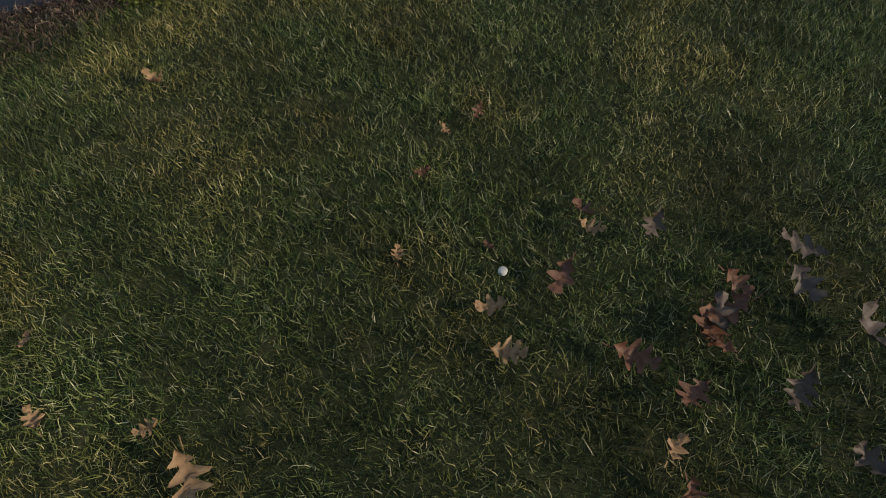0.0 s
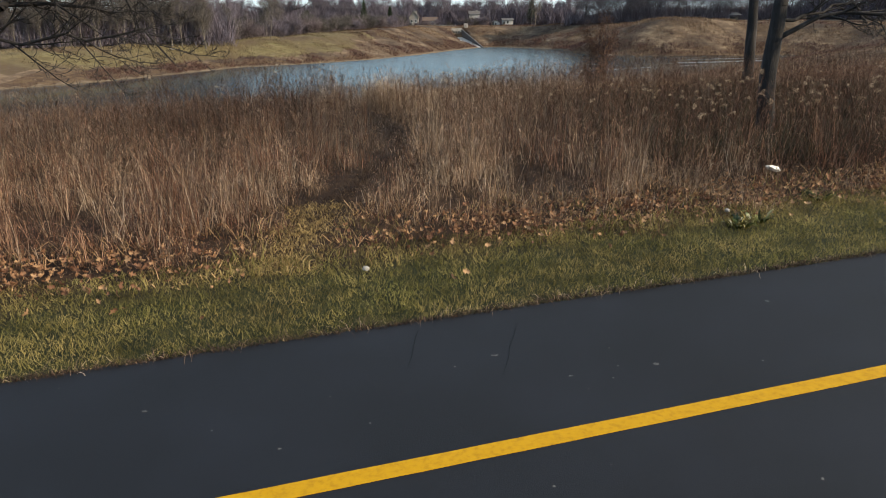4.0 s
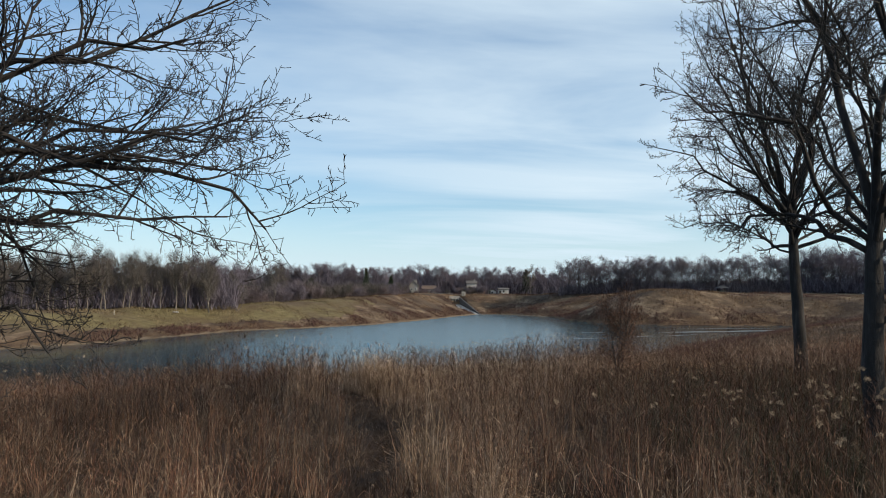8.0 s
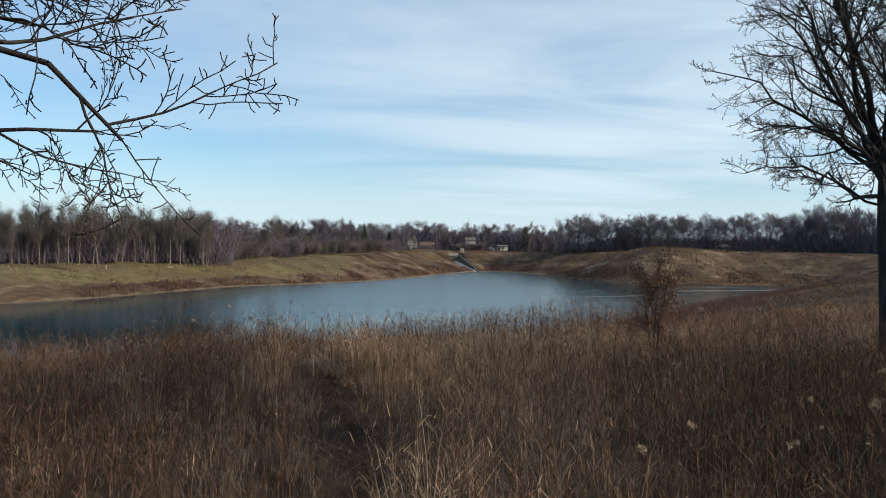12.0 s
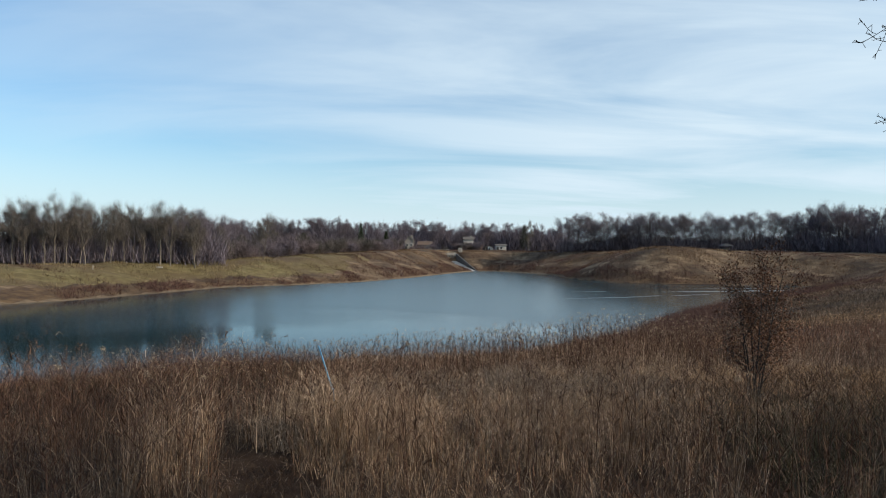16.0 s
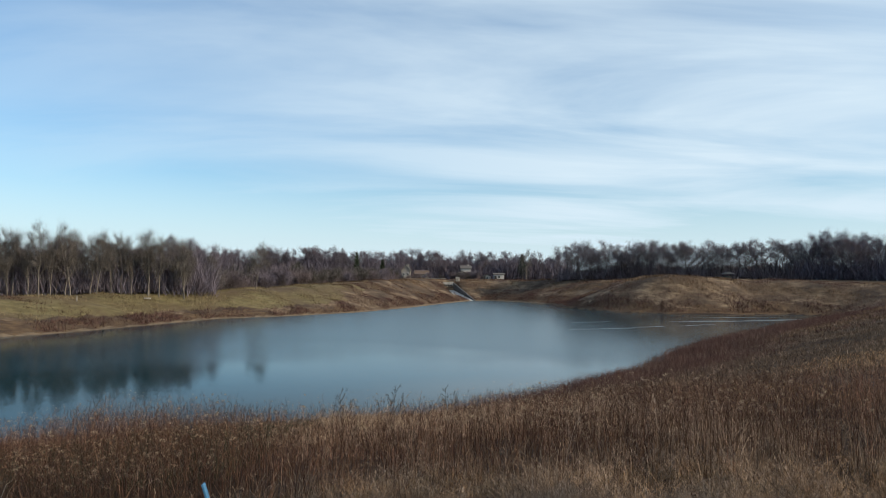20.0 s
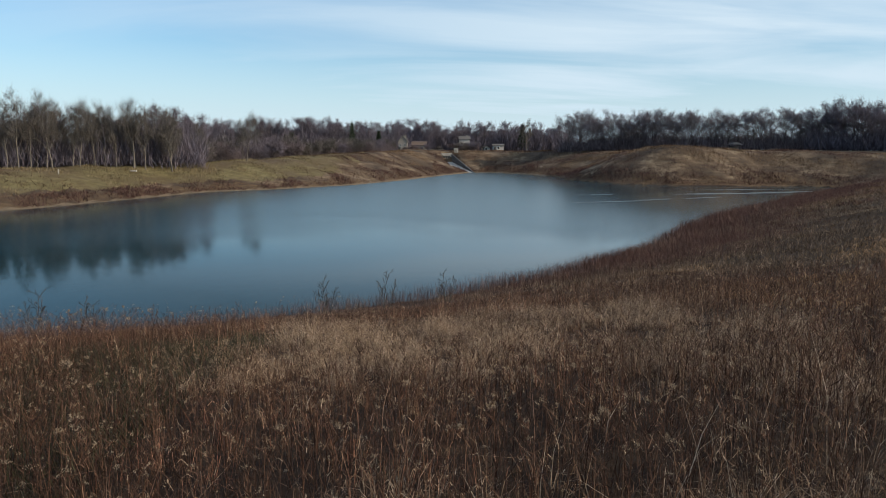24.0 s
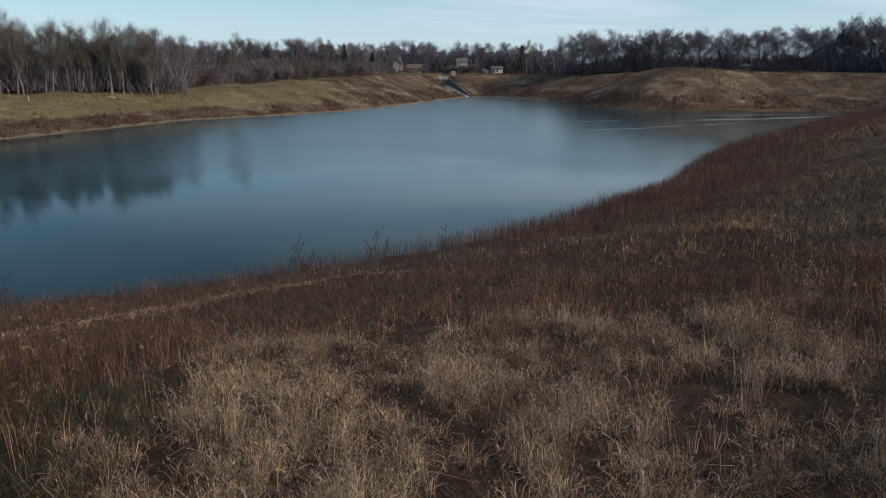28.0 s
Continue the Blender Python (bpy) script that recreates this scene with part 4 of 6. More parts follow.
# bank beyond, coarser
x, y = scatter(190000, -36, 70, 44, 120)
d = pond_distance(x, y)
k = (d > 4.5) & (d < 48) & (np.abs(x) < 0.75 * y) & (rng.random(len(x)) < np.clip((y - 44) / 18, 0, 1)) & (wave(x, y, 0.25, 0.6) + rng.normal(0, 0.5, len(x)) > -0.6)
x, y, d = x[k], y[k], d[k]
m = len(x)
V, F, _ = blades(np.stack([x, y, ground_z(x, y) - 0.03], -1), rng.uniform(0.2, 0.6, m) * (0.55 + 0.45 * np.clip(wave(x, y, 0.13, 1.9) + 0.5, 0, 1)), rng.uniform(0.0003, 0.0006, m) * y, rng.uniform(0.3, 1.1, m), 2, None, 1.8, rng.uniform(0, 0.4, m))
pale_far = wave(x, y, 0.17, 2.2) + rng.normal(0, 0.4, m) > 0.8
F3 = F.reshape(m, -1, 3)
for nm, sel, mat in (("bank_grass", ~pale_far, M_DRAB), ("bank_pale_grass", pale_far, M_PALE)):
    stuff(nm, V, F3[sel].reshape(-1, 3), mat, "dry grass on the pond bank", "dry grass")

# tussocks on the far banks
x, y = scatter(900000, -95, 135, 70, 300)
d = pond_distance(x, y)
k = (d > 0.8) & (d < 32) & (y > 95 - 0.3 * x) & (wave(x, y, 0.3, 0.4) + rng.normal(0, 0.5, len(x)) > np.where(x > 0, -0.5, 0.0))
x, y, d = x[k], y[k], d[k]
m = len(x)
V, F, _ = blades(np.stack([x, y, ground_z(x, y) - 0.05], -1), rng.uniform(0.2, 0.6, m) * (0.5 + 0.9 * vnoise(x, y, 3, 34)) * np.where(d < 7, 1.7, 1.0), rng.uniform(0.06, 0.18, m), rng.uniform(0.4, 1.2, m), 1)
green_bank = (x < -24) & (d > 7)
drifts = 0.65 * vnoise(x, y * 1.6, 15, 31) + 0.35 * vnoise(x, y * 1.6, 5, 32) + rng.normal(0, 0.05, m)
brown = ((drifts < 0.46) | (d < 6 + 7 * vnoise(x, y, 22, 33))) & ~green_bank
M_BUFF = blade_mat("buff_bank_grass", [(0.0, (0.084, 0.0515, 0.032)), (0.5, (0.168, 0.1112, 0.068)), (1.0, (0.3024, 0.206, 0.13))], [(0.0, (0.0784, 0.04738, 0.03)), (1.0, (0.1904, 0.1257, 0.078))], 0.05, 0.85, 0.1, (0.45, 0.6))
M_STRAW = blade_mat("bank_straw", [(0.0, (0.10, 0.075, 0.042)), (0.5, (0.19, 0.148, 0.085)), (1.0, (0.32, 0.26, 0.16))], [(0.0, (0.085, 0.066, 0.038)), (1.0, (0.21, 0.172, 0.10))], 0.05, 0.85, 0.1, (0.45, 0.6))
for nm, sel, mat, lb in (("far_bank_brush", brown, M_REED, "brown brush low on the far bank"), ("far_bank_tussocks", ~brown & ~green_bank, M_BUFF, "pale dry tussocks on the far bank"),
                         ("mown_bank_tufts", green_bank & (drifts > 0.5), M_STRAW, "yellow-green tufts on the mown bank"), ("mown_bank_weeds", green_bank & (drifts < 0.36), M_TUSSOCK, "brown weeds on the mown bank")):
    stuff(nm, V, F.reshape(m, -1, 3)[sel].reshape(-1, 3), mat, lb, "dry grass")

# reeds along the near shore
def reeds(name, n, box, w, segs):
    x, y = scatter(n, *box)
    d = pond_distance(x, y)
    wide = 2.6 + 0.85 * np.clip(x, 0, 12) + 1.0 * wave(x, y, 0.2, 0.3)
    k = (d > -0.4) & (d < wide) & (rng.random(n) < 1.1 - 1.0 * np.clip(d / np.maximum(wide, 1), 0, 1)) & (x + 0.35 * y < 125) & ((x > -6) | (rng.random(n) < 0.8))
    x, y, d, wide = x[k], y[k], d[k], wide[k]
    m = len(x)
    H = rng.uniform(0.7, 1.45, m) * (1 + 0.15 * wave(x, y, 0.4, 2)) * np.clip(0.75 + (x + 6) / 16, 0.6, 1.0) * (1 - 0.4 * np.clip(d / np.maximum(wide, 1), 0, 1))
    V, F, _ = blades(np.stack([x, y, ground_z(x, y) - 0.05], -1), H, rng.uniform(0.5, 1.2, m) * w, rng.beta(1.3, 2.4, m), segs, None, 2.0, rng.uniform(0, 0.2, m))
    stuff(name, V, F, M_REED, "red-brown reeds along the water's edge", "reeds")


reeds("reeds", 170000, (-30, 22, 42, 74), 0.010, 2)
reeds("far_reeds", 380000, (8, 76, 66, 150), 0.022, 1)


# ---- trees ----
def tubes(segs, sides):
    """Tapered tubes for a list of (p0, p1, r0, r1)."""
    A = np.array([s[0] for s in segs]); B = np.array([s[1] for s in segs])
    r0 = np.array([s[2] for s in segs]); r1 = np.array([s[3] for s in segs])
    D = B - A
    D /= np.maximum(np.linalg.norm(D, axis=1), 1e-9)[:, None]
    ref = np.where(np.abs(D[:, 2:3]) > 0.9, np.array([[1.0, 0, 0]]), np.array([[0, 0, 1.0]]))
    X = np.cross(D, ref); X /= np.linalg.norm(X, axis=1)[:, None]
    Y = np.cross(D, X)
    n = len(segs)
    V = np.zeros((n, 2 * sides, 3))
    for k in range(sides):
        a = 2 * np.pi * k / sides
        o = X * np.cos(a) + Y * np.sin(a)
        V[:, k] = A + o * r0[:, None]
        V[:, sides + k] = B + o * r1[:, None]
    q = np.array([(k, (k + 1) % sides, sides + (k + 1) % sides, sides + k) for k in range(sides)])
    F = (q[None] + (np.arange(n) * 2 * sides)[:, None, None]).reshape(-1, 4)
    return V.reshape(-1, 3), F


def grow(out, p, d, length, r, level, rnd, cfg):
    """One limb and, on it, its side branches. out collects (level, p0, p1, r0, r1)."""
    steps = cfg["steps"][level]
    pts, rad = [p], [r]
    for i in range(steps):
        wob = cfg["wobble"][level]
        d = (d + Vector((rnd.gauss(0, wob), rnd.gauss(0, wob), rnd.gauss(0, wob) + cfg["lift"][level]))).normalized()
        p = p + d * (length / steps)
        r2 = max(cfg["rmin"], r * (1 - (i + 1) / steps * cfg["taper"][level]))
        out.append((level, tuple(pts[-1]), tuple(p), rad[-1], r2))
        pts.append(p); rad.append(r2)
    if level + 1 >= len(cfg["kids"]):
        return
    kids = cfg["kids"][level + 1]
    for j in range(kids):
        f = cfg["from"][level] + (1 - cfg["from"][level]) * (j + rnd.random()) / kids
        i = min(int(f * steps), steps - 1)
        base = pts[i].lerp(pts[i + 1], f * steps - i)
        axis = (pts[i + 1] - pts[i]).normalized()
        side = axis.orthogonal().normalized()
        side.rotate(Matrix.Rotation(rnd.uniform(0, 6.283), 3, axis))
        ang = radians(rnd.uniform(*cfg["angle"][level + 1]))
        nd = (axis * math.cos(ang) + side * math.sin(ang)).normalized()
        ln = length * cfg["ratio"][level + 1] * rnd.uniform(0.7, 1.2) * (1.15 - 0.55 * f)
        grow(out, base, nd, ln, max(cfg["rmin"], rad[i] * cfg["thin"][level + 1]), level + 1, rnd, cfg)


OAK = dict(steps=[8, 6, 5, 4, 3], wobble=[0.06, 0.14, 0.2, 0.25, 0.3], lift=[0.04, 0.05, 0.04, 0.03, 0.02], taper=[0.75, 0.85, 0.9, 0.9, 0.9],
           kids=[1, 13, 8, 6, 4], angle=[(0, 0), (45, 85), (30, 65), (30, 65), (30, 70)], ratio=[1, 0.52, 0.5, 0.5, 0.5], thin=[1, 0.5, 0.5, 0.5, 0.6], rmin=0.003)
OAK["from"] = [0.22, 0.25, 0.2, 0.15, 0.1]


def mesh_of(name, pieces, sides, material):
    """One mesh from limb pieces (level, p0, p1, r0, r1)."""
    V, F, off = [], [], 0
    for lev in sorted({p[0] for p in pieces}):
        v, f = tubes([p[1:] for p in pieces if p[0] == lev], sides[lev])
        V.append(v); F.append(f + off); off += len(v)
    return raw_mesh(name, np.concatenate(V), np.concatenate(F), material, True)


def curve_limb(out, a, b, r0, r1, sag, rnd, steps=9, wob=0.05):
    """A bowed limb from a to b; returns its points and radii."""
    a, b = Vector(a), Vector(b)
    pts, rad = [], []
    jog = Vector((0, 0, 0))
    for i in range(steps + 1):
        t = i / steps
        if 0 < i:
            jog = jog * 0.7 + Vector((rnd.gauss(0, wob), rnd.gauss(0, wob), rnd.gauss(0, wob)))
        p = a.lerp(b, t) + Vector((0, 0, sag * 4 * t * (1 - t))) + jog * (1 if i < steps else 0.3)
        pts.append(p); rad.append(r0 + (r1 - r0) * t ** 0.8)
    for i in range(steps):
        out.append((1, tuple(pts[i]), tuple(pts[i + 1]), rad[i], rad[i + 1]))
    return pts, rad


TWIGS = dict(steps=[8, 8, 7, 5, 2], wobble=[0, 0.1, 0.13, 0.17, 0.3], lift=[0, 0.02, 0.03, 0.06, 0.12], taper=[0.8, 0.8, 0.8, 0.72, 0.5],
             kids=[1, 1, 13, 7, 7], angle=[(0, 0), (0, 0), (26, 60), (28, 65), (35, 85)], ratio=[1, 1, 0.42, 0.48, 0.26], thin=[1, 1, 0.55, 0.62, 0.78], rmin=0.0036)
TWIGS["from"] = [0.2, 0.22, 0.15, 0.12, 0.1]


def bare_tree(label, base, trunk, radius, limbs, seed, cfg=TWIGS):
    """trunk: points of the stem above the base; limbs: (start height share, tip, radius, sag). Each limb is a part and carries its twigs."""
    rnd = random.Random(seed)
    root = tagged(new("bare_tree"), label, "tree", "bare trees on the prairie")
    pts = [Vector(p) for p in trunk]
    out = []
    n = 10
    P, R = [], []
    for i in range(n + 1):
        s = i / n * (len(pts) - 1)
        k = min(int(s), len(pts) - 2)
        P.append(pts[k].lerp(pts[k + 1], s - k) + Vector((rnd.gauss(0, 0.012), rnd.gauss(0, 0.012), 0)))
        R.append(radius * (1.35 if i == 0 else 1 - 0.45 * i / n))
    for i in range(n):
        out.append((0, tuple(P[i]), tuple(P[i + 1]), R[i], R[i + 1]))
    stem = new("trunk", mesh_of("trunk", out, (10, 7, 5, 4, 3), M_BARK))
    stem.parent = root
    for share, tip, r0, sag in limbs:
        s = share * n
        k = min(int(s), n - 1)
        start = P[k].lerp(P[k + 1], s - k)
        own, fine = [], []
        lp, lr = curve_limb(own, start, tip, r0 * 1.25, 0.009, sag, rnd, 9, 0.05 + 0.015 * (Vector(tip) - start).length)
        length = (Vector(tip) - start).length
        for j in range(cfg["kids"][2]):
            f = 0.22 + 0.78 * (j + rnd.random()) / cfg["kids"][2]
            i = min(int(f * 9), 8)
            q = lp[i].lerp(lp[i + 1], f * 9 - i)
            axis = (lp[i + 1] - lp[i]).normalized()
            side = axis.orthogonal().normalized()
            side.rotate(Matrix.Rotation(rnd.uniform(0, 6.283), 3, axis))
            ang = radians(rnd.uniform(25, 60))
            grow(fine, q, (axis * math.cos(ang) + side * math.sin(ang)).normalized(), length * 0.36 * rnd.uniform(0.6, 1.2) * (1.15 - 0.6 * f), max(0.007, lr[i] * 0.58), 2, rnd, cfg)
        grow(fine, lp[-1], (lp[-1] - lp[-2]).normalized(), length * 0.14, 0.005, 3, rnd, cfg)
        limb = new("limb", mesh_of("limb", own, (10, 7, 5, 4, 3), M_BARK))
        limb.parent = root
        tw = new("twig_spray", mesh_of("twig_spray", fine, (10, 7, 4, 3, 3), M_BARK))
        tw.parent = limb
    root.location = base
    return root


def round_crown(seed, n, z0, z1, reach, up, skew=(0, 0), r=0.05):
    """Limbs all round a stem: low ones spread or droop, high ones climb."""
    rnd = random.Random(seed)
    limbs = []
    for i in range(n):
        f = (i + 0.5) / n
        a = i * 2.399 + rnd.uniform(-0.4, 0.4)
        share = z0 + (z1 - z0) * f
        out_r = reach * (0.75 + 0.4 * math.sin(math.pi * min(1, f * 1.15))) * rnd.uniform(0.8, 1.15) * (1 - 0.45 * f)
        limbs.append((share, (math.cos(a) * out_r + skew[0], math.sin(a) * out_r + skew[1], up[0] + (up[1] - up[0]) * f ** 0.9 + rnd.uniform(-0.3, 0.3)), r * (1 - 0.45 * f), rnd.uniform(0.05, 0.35)))
    return limbs


def plant_tree(name, meshes, m, label, group=""):
    root = tagged(new(name), label, "tree", group)
    for key, me_ in meshes.items():
        o = new(key, me_)
        o.parent = root
    root.matrix_world = m
    return root


def gz(x, y):
    return float(ground_z(np.array([x]), np.array([y]))[0])


def leaders(seed, n, z_top, spread, r):
    """Steep main stems that rise from the trunk's fork."""
    rnd = random.Random(seed)
    out = []
    for i in range(n):
        a = i * 2.399 + rnd.uniform(-0.3, 0.3)
        q = spread * math.sqrt((i + 0.5) / n) * rnd.uniform(0.85, 1.15)
        out.append((rnd.uniform(0.8, 1.0), (math.cos(a) * q, math.sin(a) * q, z_top - 0.45 * q - rnd.uniform(0, 0.9)), r * rnd.uniform(0.8, 1.1), rnd.uniform(0.2, 0.5)))
    return out


bare_tree("leafless dark-barked tree with a forked trunk in dry grass", (5.05, 13.1, gz(5.05, 13.1) - 0.1), [(0, 0, 0), (-0.06, 0.02, 1.2), (-0.02, 0, 2.3), (0.05, 0.02, 3.0)], 0.14,
          leaders(12, 4, 8.8, 2.8, 0.055) + round_crown(3, 15, 0.70, 1.0, 2.8, (2.6, 7.2), (0.3, 0.1), 0.036) + [(0.45, (2.6, -0.6, 1.35), 0.035, 0.45), (0.5, (2.2, 0.9, 1.6), 0.03, 0.4)], 41)
bare_tree("leafless dark-barked tree with a straight trunk in dry grass", (7.2, 19.0, gz(7.2, 19.0) - 0.1), [(0, 0, 0), (-0.05, 0, 1.4), (-0.1, 0, 2.7), (-0.08, 0.03, 3.7)], 0.135,
          leaders(17, 5, 9.6, 3.1, 0.05) + round_crown(8, 18, 0.68, 1.0, 2.85, (2.6, 7.4), (0.2, -0.15), 0.034)
          + [(0.68, (-1.9, -0.5, 3.9), 0.036, 0.4), (0.74, (-2.8, 0.3, 4.9), 0.034, 0.35), (0.66, (-2.2, 0.4, 3.2), 0.02, 0.25), (0.85, (-2.3, -0.6, 5.6), 0.034, 0.3), (0.9, (-1.9, 0.5, 7.4), 0.036, 0.3)], 52)
# the spreading tree: its low limbs reach out over the prairie
SPREAD = [(0.30, (4.5, 0.9, 2.65), 0.054, 0.55), (0.36, (4.35, 0.7, 3.3), 0.050, 0.35), (0.26, (3.3, -0.2, 1.6), 0.022, 0.5), (0.42, (4.00, 0.2, 4.3), 0.050, 0.3),
          (0.48, (4.21, 1.2, 5.2), 0.047, 0.25), (0.55, (3.70, -0.4, 5.9), 0.043, 0.2), (0.62, (3.07, 0.8, 6.8), 0.040, 0.2), (0.34, (3.80, 2.2, 3.0), 0.043, 0.4), (0.5, (2.30, -1.6, 5.0), 0.043, 0.2),
          (0.3, (2.50, -2.2, 3.3), 0.029, 0.4), (0.7, (1.92, 0.4, 7.8), 0.036, 0.2), (0.45, (3.6, 1.8, 4.0), 0.036, 0.3), (0.42, (4.3, 1.2, 3.9), 0.036, 0.3), (0.4, (-2.8, 1.5, 4.2), 0.043, 0.3), (0.5, (-2.6, -1.8, 5.2), 0.043, 0.3), (0.8, (0.40, 0.3, 9.0), 0.036, 0.1), (0.33, (4.3, -0.2, 3.3), 0.040, 0.3)]
bare_tree("leafless spreading tree with low drooping branches", (-6.35, 10.4, gz(-6.35, 10.4) - 0.1), [(0, 0, 0), (0.05, 0, 1.5), (0.15, 0, 3.0), (0.1, 0.1, 5.0), (0.2, 0.1, 7.5)], 0.18, SPREAD, 65, dict(TWIGS, kids=[1, 1, 13, 8, 7], rmin=0.0036))

# ---- far woods ----
# bark and twigs lightened in colour for the haze of distance
M_BARK_DARK = surface("dark_grey_bark", [(0.3, (0.045, 0.039, 0.038)), (0.7, (0.11, 0.097, 0.093))], 1.2, 0.9, fine=9, bump_d=0.03)
M_TWIG_MAUVE = blade_mat("mauve_grey_twig", [(0.0, (0.0607, 0.046, 0.0514)), (0.6, (0.139, 0.106, 0.117)), (1.0, (0.276, 0.23, 0.241))], None, 1, 0.9, 0.02)


def sprays(P, D, L, W):
    """Slim pointed twigs from the places P along D."""
    n = len(P)
    D = D / np.maximum(np.linalg.norm(D, axis=1), 1e-9)[:, None]
    S = np.cross(D, rng.normal(0, 1, (n, 3)))
    S /= np.maximum(np.linalg.norm(S, axis=1), 1e-9)[:, None]
    V = np.stack([P - S * (W / 2)[:, None], P + S * (W / 2)[:, None], P + D * L[:, None]], 1).reshape(-1, 3)
    return V, np.arange(3 * n).reshape(n, 3)


def spray_mesh(ends, centre, per, length, width, material, climb=0.4):
    P = np.repeat(ends, per, 0)
    n = len(P)
    out = P - centre
    out /= np.maximum(np.linalg.norm(out, axis=1), 0.1)[:, None]
    D = 0.8 * out + rng.normal(0, 0.5, (n, 3)) + np.array([0, 0, climb])
    V, F = sprays(P + rng.normal(0, 0.35, (n, 3)), D, rng.uniform(*length, n), rng.uniform(*width, n))
    return raw_mesh("twig_spray", V, F, material)


def far_tree(seed, height, radius, bark, twig, first=0.36, spread=1.0, climb=0.0, per=5, width=(0.05, 0.10)):
    """Bare trunk below, a domed crown of limbs, branches and twigs above."""
    rnd = random.Random(seed)
    cfg = dict(steps=[6, 4, 2, 1], kids=[1, 12, 6, 4], rmin=0.024, wobble=[0.05, 0.12, 0.2, 0.2], lift=[0.03, 0.05 + climb, 0.05 + climb, 0.03], taper=[0.75, 0.8, 0.8, 0.6],
               ratio=[1, 0.50 * spread, 0.55, 0.5], thin=[1, 0.5, 0.55, 0.6], angle=[(0, 0), (34 - 80 * climb, 68 - 100 * climb), (28, 60), (25, 65)])
    cfg["from"] = [first, 0.28, 0.2, 0.2]
    out = []
    grow(out, Vector((0, 0, -0.3)), Vector((rnd.gauss(0, 0.05), rnd.gauss(0, 0.05), 1)).normalized(), height * 0.9, radius, 0, rnd, cfg)
    ends = np.array([o[2] for o in out if o[0] >= 1] + [tuple((p + q) / 2 for p, q in zip(o[1], o[2])) for o in out if o[0] >= 2])
    return {"trunk": mesh_of("trunk", [o for o in out if o[0] == 0], (6, 4, 3, 3), bark), "crown": mesh_of("crown", [o for o in out if o[0] > 0], (6, 4, 3, 3), bark),
            "twig_spray": spray_mesh(ends, np.array([0, 0, height * 0.5]), per, (0.6, 1.8), width, twig)}


def far_shrub(seed, height, twig):
    """Many stems from one root and a rounded head of fine twigs."""
    rnd = random.Random(seed)
    cfg = dict(steps=[4, 2, 1], kids=[1, 9, 5], rmin=0.02, wobble=[0.1, 0.18, 0.2], lift=[0.05, 0.05, 0.03], taper=[0.75, 0.8, 0.6], ratio=[1, 0.42, 0.5], thin=[1, 0.55, 0.6], angle=[(0, 0), (25, 60), (25, 65)])
    cfg["from"] = [0.2, 0.2, 0.2]
    out = []
    for i in range(6):
        a = i * 1.05 + rnd.uniform(-0.3, 0.3)
        q = rnd.uniform(0.1, 0.75)
        grow(out, Vector((0.25 * math.cos(a), 0.25 * math.sin(a), -0.2)), Vector((q * math.cos(a), q * math.sin(a), 1)).normalized(), height * rnd.uniform(0.65, 0.95), 0.06, 0, rnd, cfg)
    ends = np.array([o[2] for o in out])
    return {"woody_frame": mesh_of("woody_frame", out, (4, 3, 3), M_BARK_FAR), "twig_spray": spray_mesh(ends, np.array([0, 0, height * 0.3]), 6, (0.3, 0.9), (0.04, 0.09), twig)}


kinds_dark = [far_tree(100 + i, 13.5, 0.22, M_BARK_DARK, M_TWIG, 0.12 + 0.03 * i, 1.02 + 0.06 * (i % 3), 0.03, 4, (0.03, 0.06)) for i in range(6)]
# same painted haze as M_TWIG, a step lighter
M_TWIG_OAK = blade_mat("oak_twig", [(0.0, (0.075, 0.068, 0.08)), (0.6, (0.15, 0.138, 0.165)), (1.0, (0.3, 0.28, 0.33))], None, 1, 0.9, 0.02)
kinds_open = [far_tree(400 + i, 13.5, 0.22, M_BARK_DARK, M_TWIG_OAK, 0.24 + 0.02 * i, 1.15, 0.02, 3, (0.03, 0.05)) for i in range(5)]
kinds_pale = [far_tree(200 + i, 13.5, 0.17, M_BARK_PALE, M_TWIG_PALE, 0.24, 0.86, 0.15, 3, (0.02, 0.04)) for i in range(5)]
kinds_shrub = [far_shrub(300 + i, 5.5, (M_TWIG_MAUVE, M_TWIG, M_TWIG_PALE)[i % 3]) for i in range(6)]
rw = random.Random(5)


def wood(x0, y0, x1, y1, n, rows, gap, scale, kinds, label, group, name="woodland_tree", vary=(0.78, 1.12), wide=1.15):
    for r_ in range(rows):
        for i in range(n):
            f = (i + rw.random()) / n
            nxn, nyn = (y1 - y0), -(x1 - x0)
            ln = math.hypot(nxn, nyn)
            x = x0 + (x1 - x0) * f - nxn / ln * gap * (r_ + rw.uniform(-0.4, 0.4))
            y = y0 + (y1 - y0) * f - nyn / ln * gap * (r_ + rw.uniform(-0.4, 0.4))
            s = scale * rw.uniform(*vary)
            plant_tree(name, rw.choice(kinds), Matrix.Translation((x, y, gz(x, y))) @ Matrix.Rotation(rw.uniform(0, 6.28), 4, "Z") @ Matrix.Diagonal((s * wide, s * wide, s, 1)), label, group)


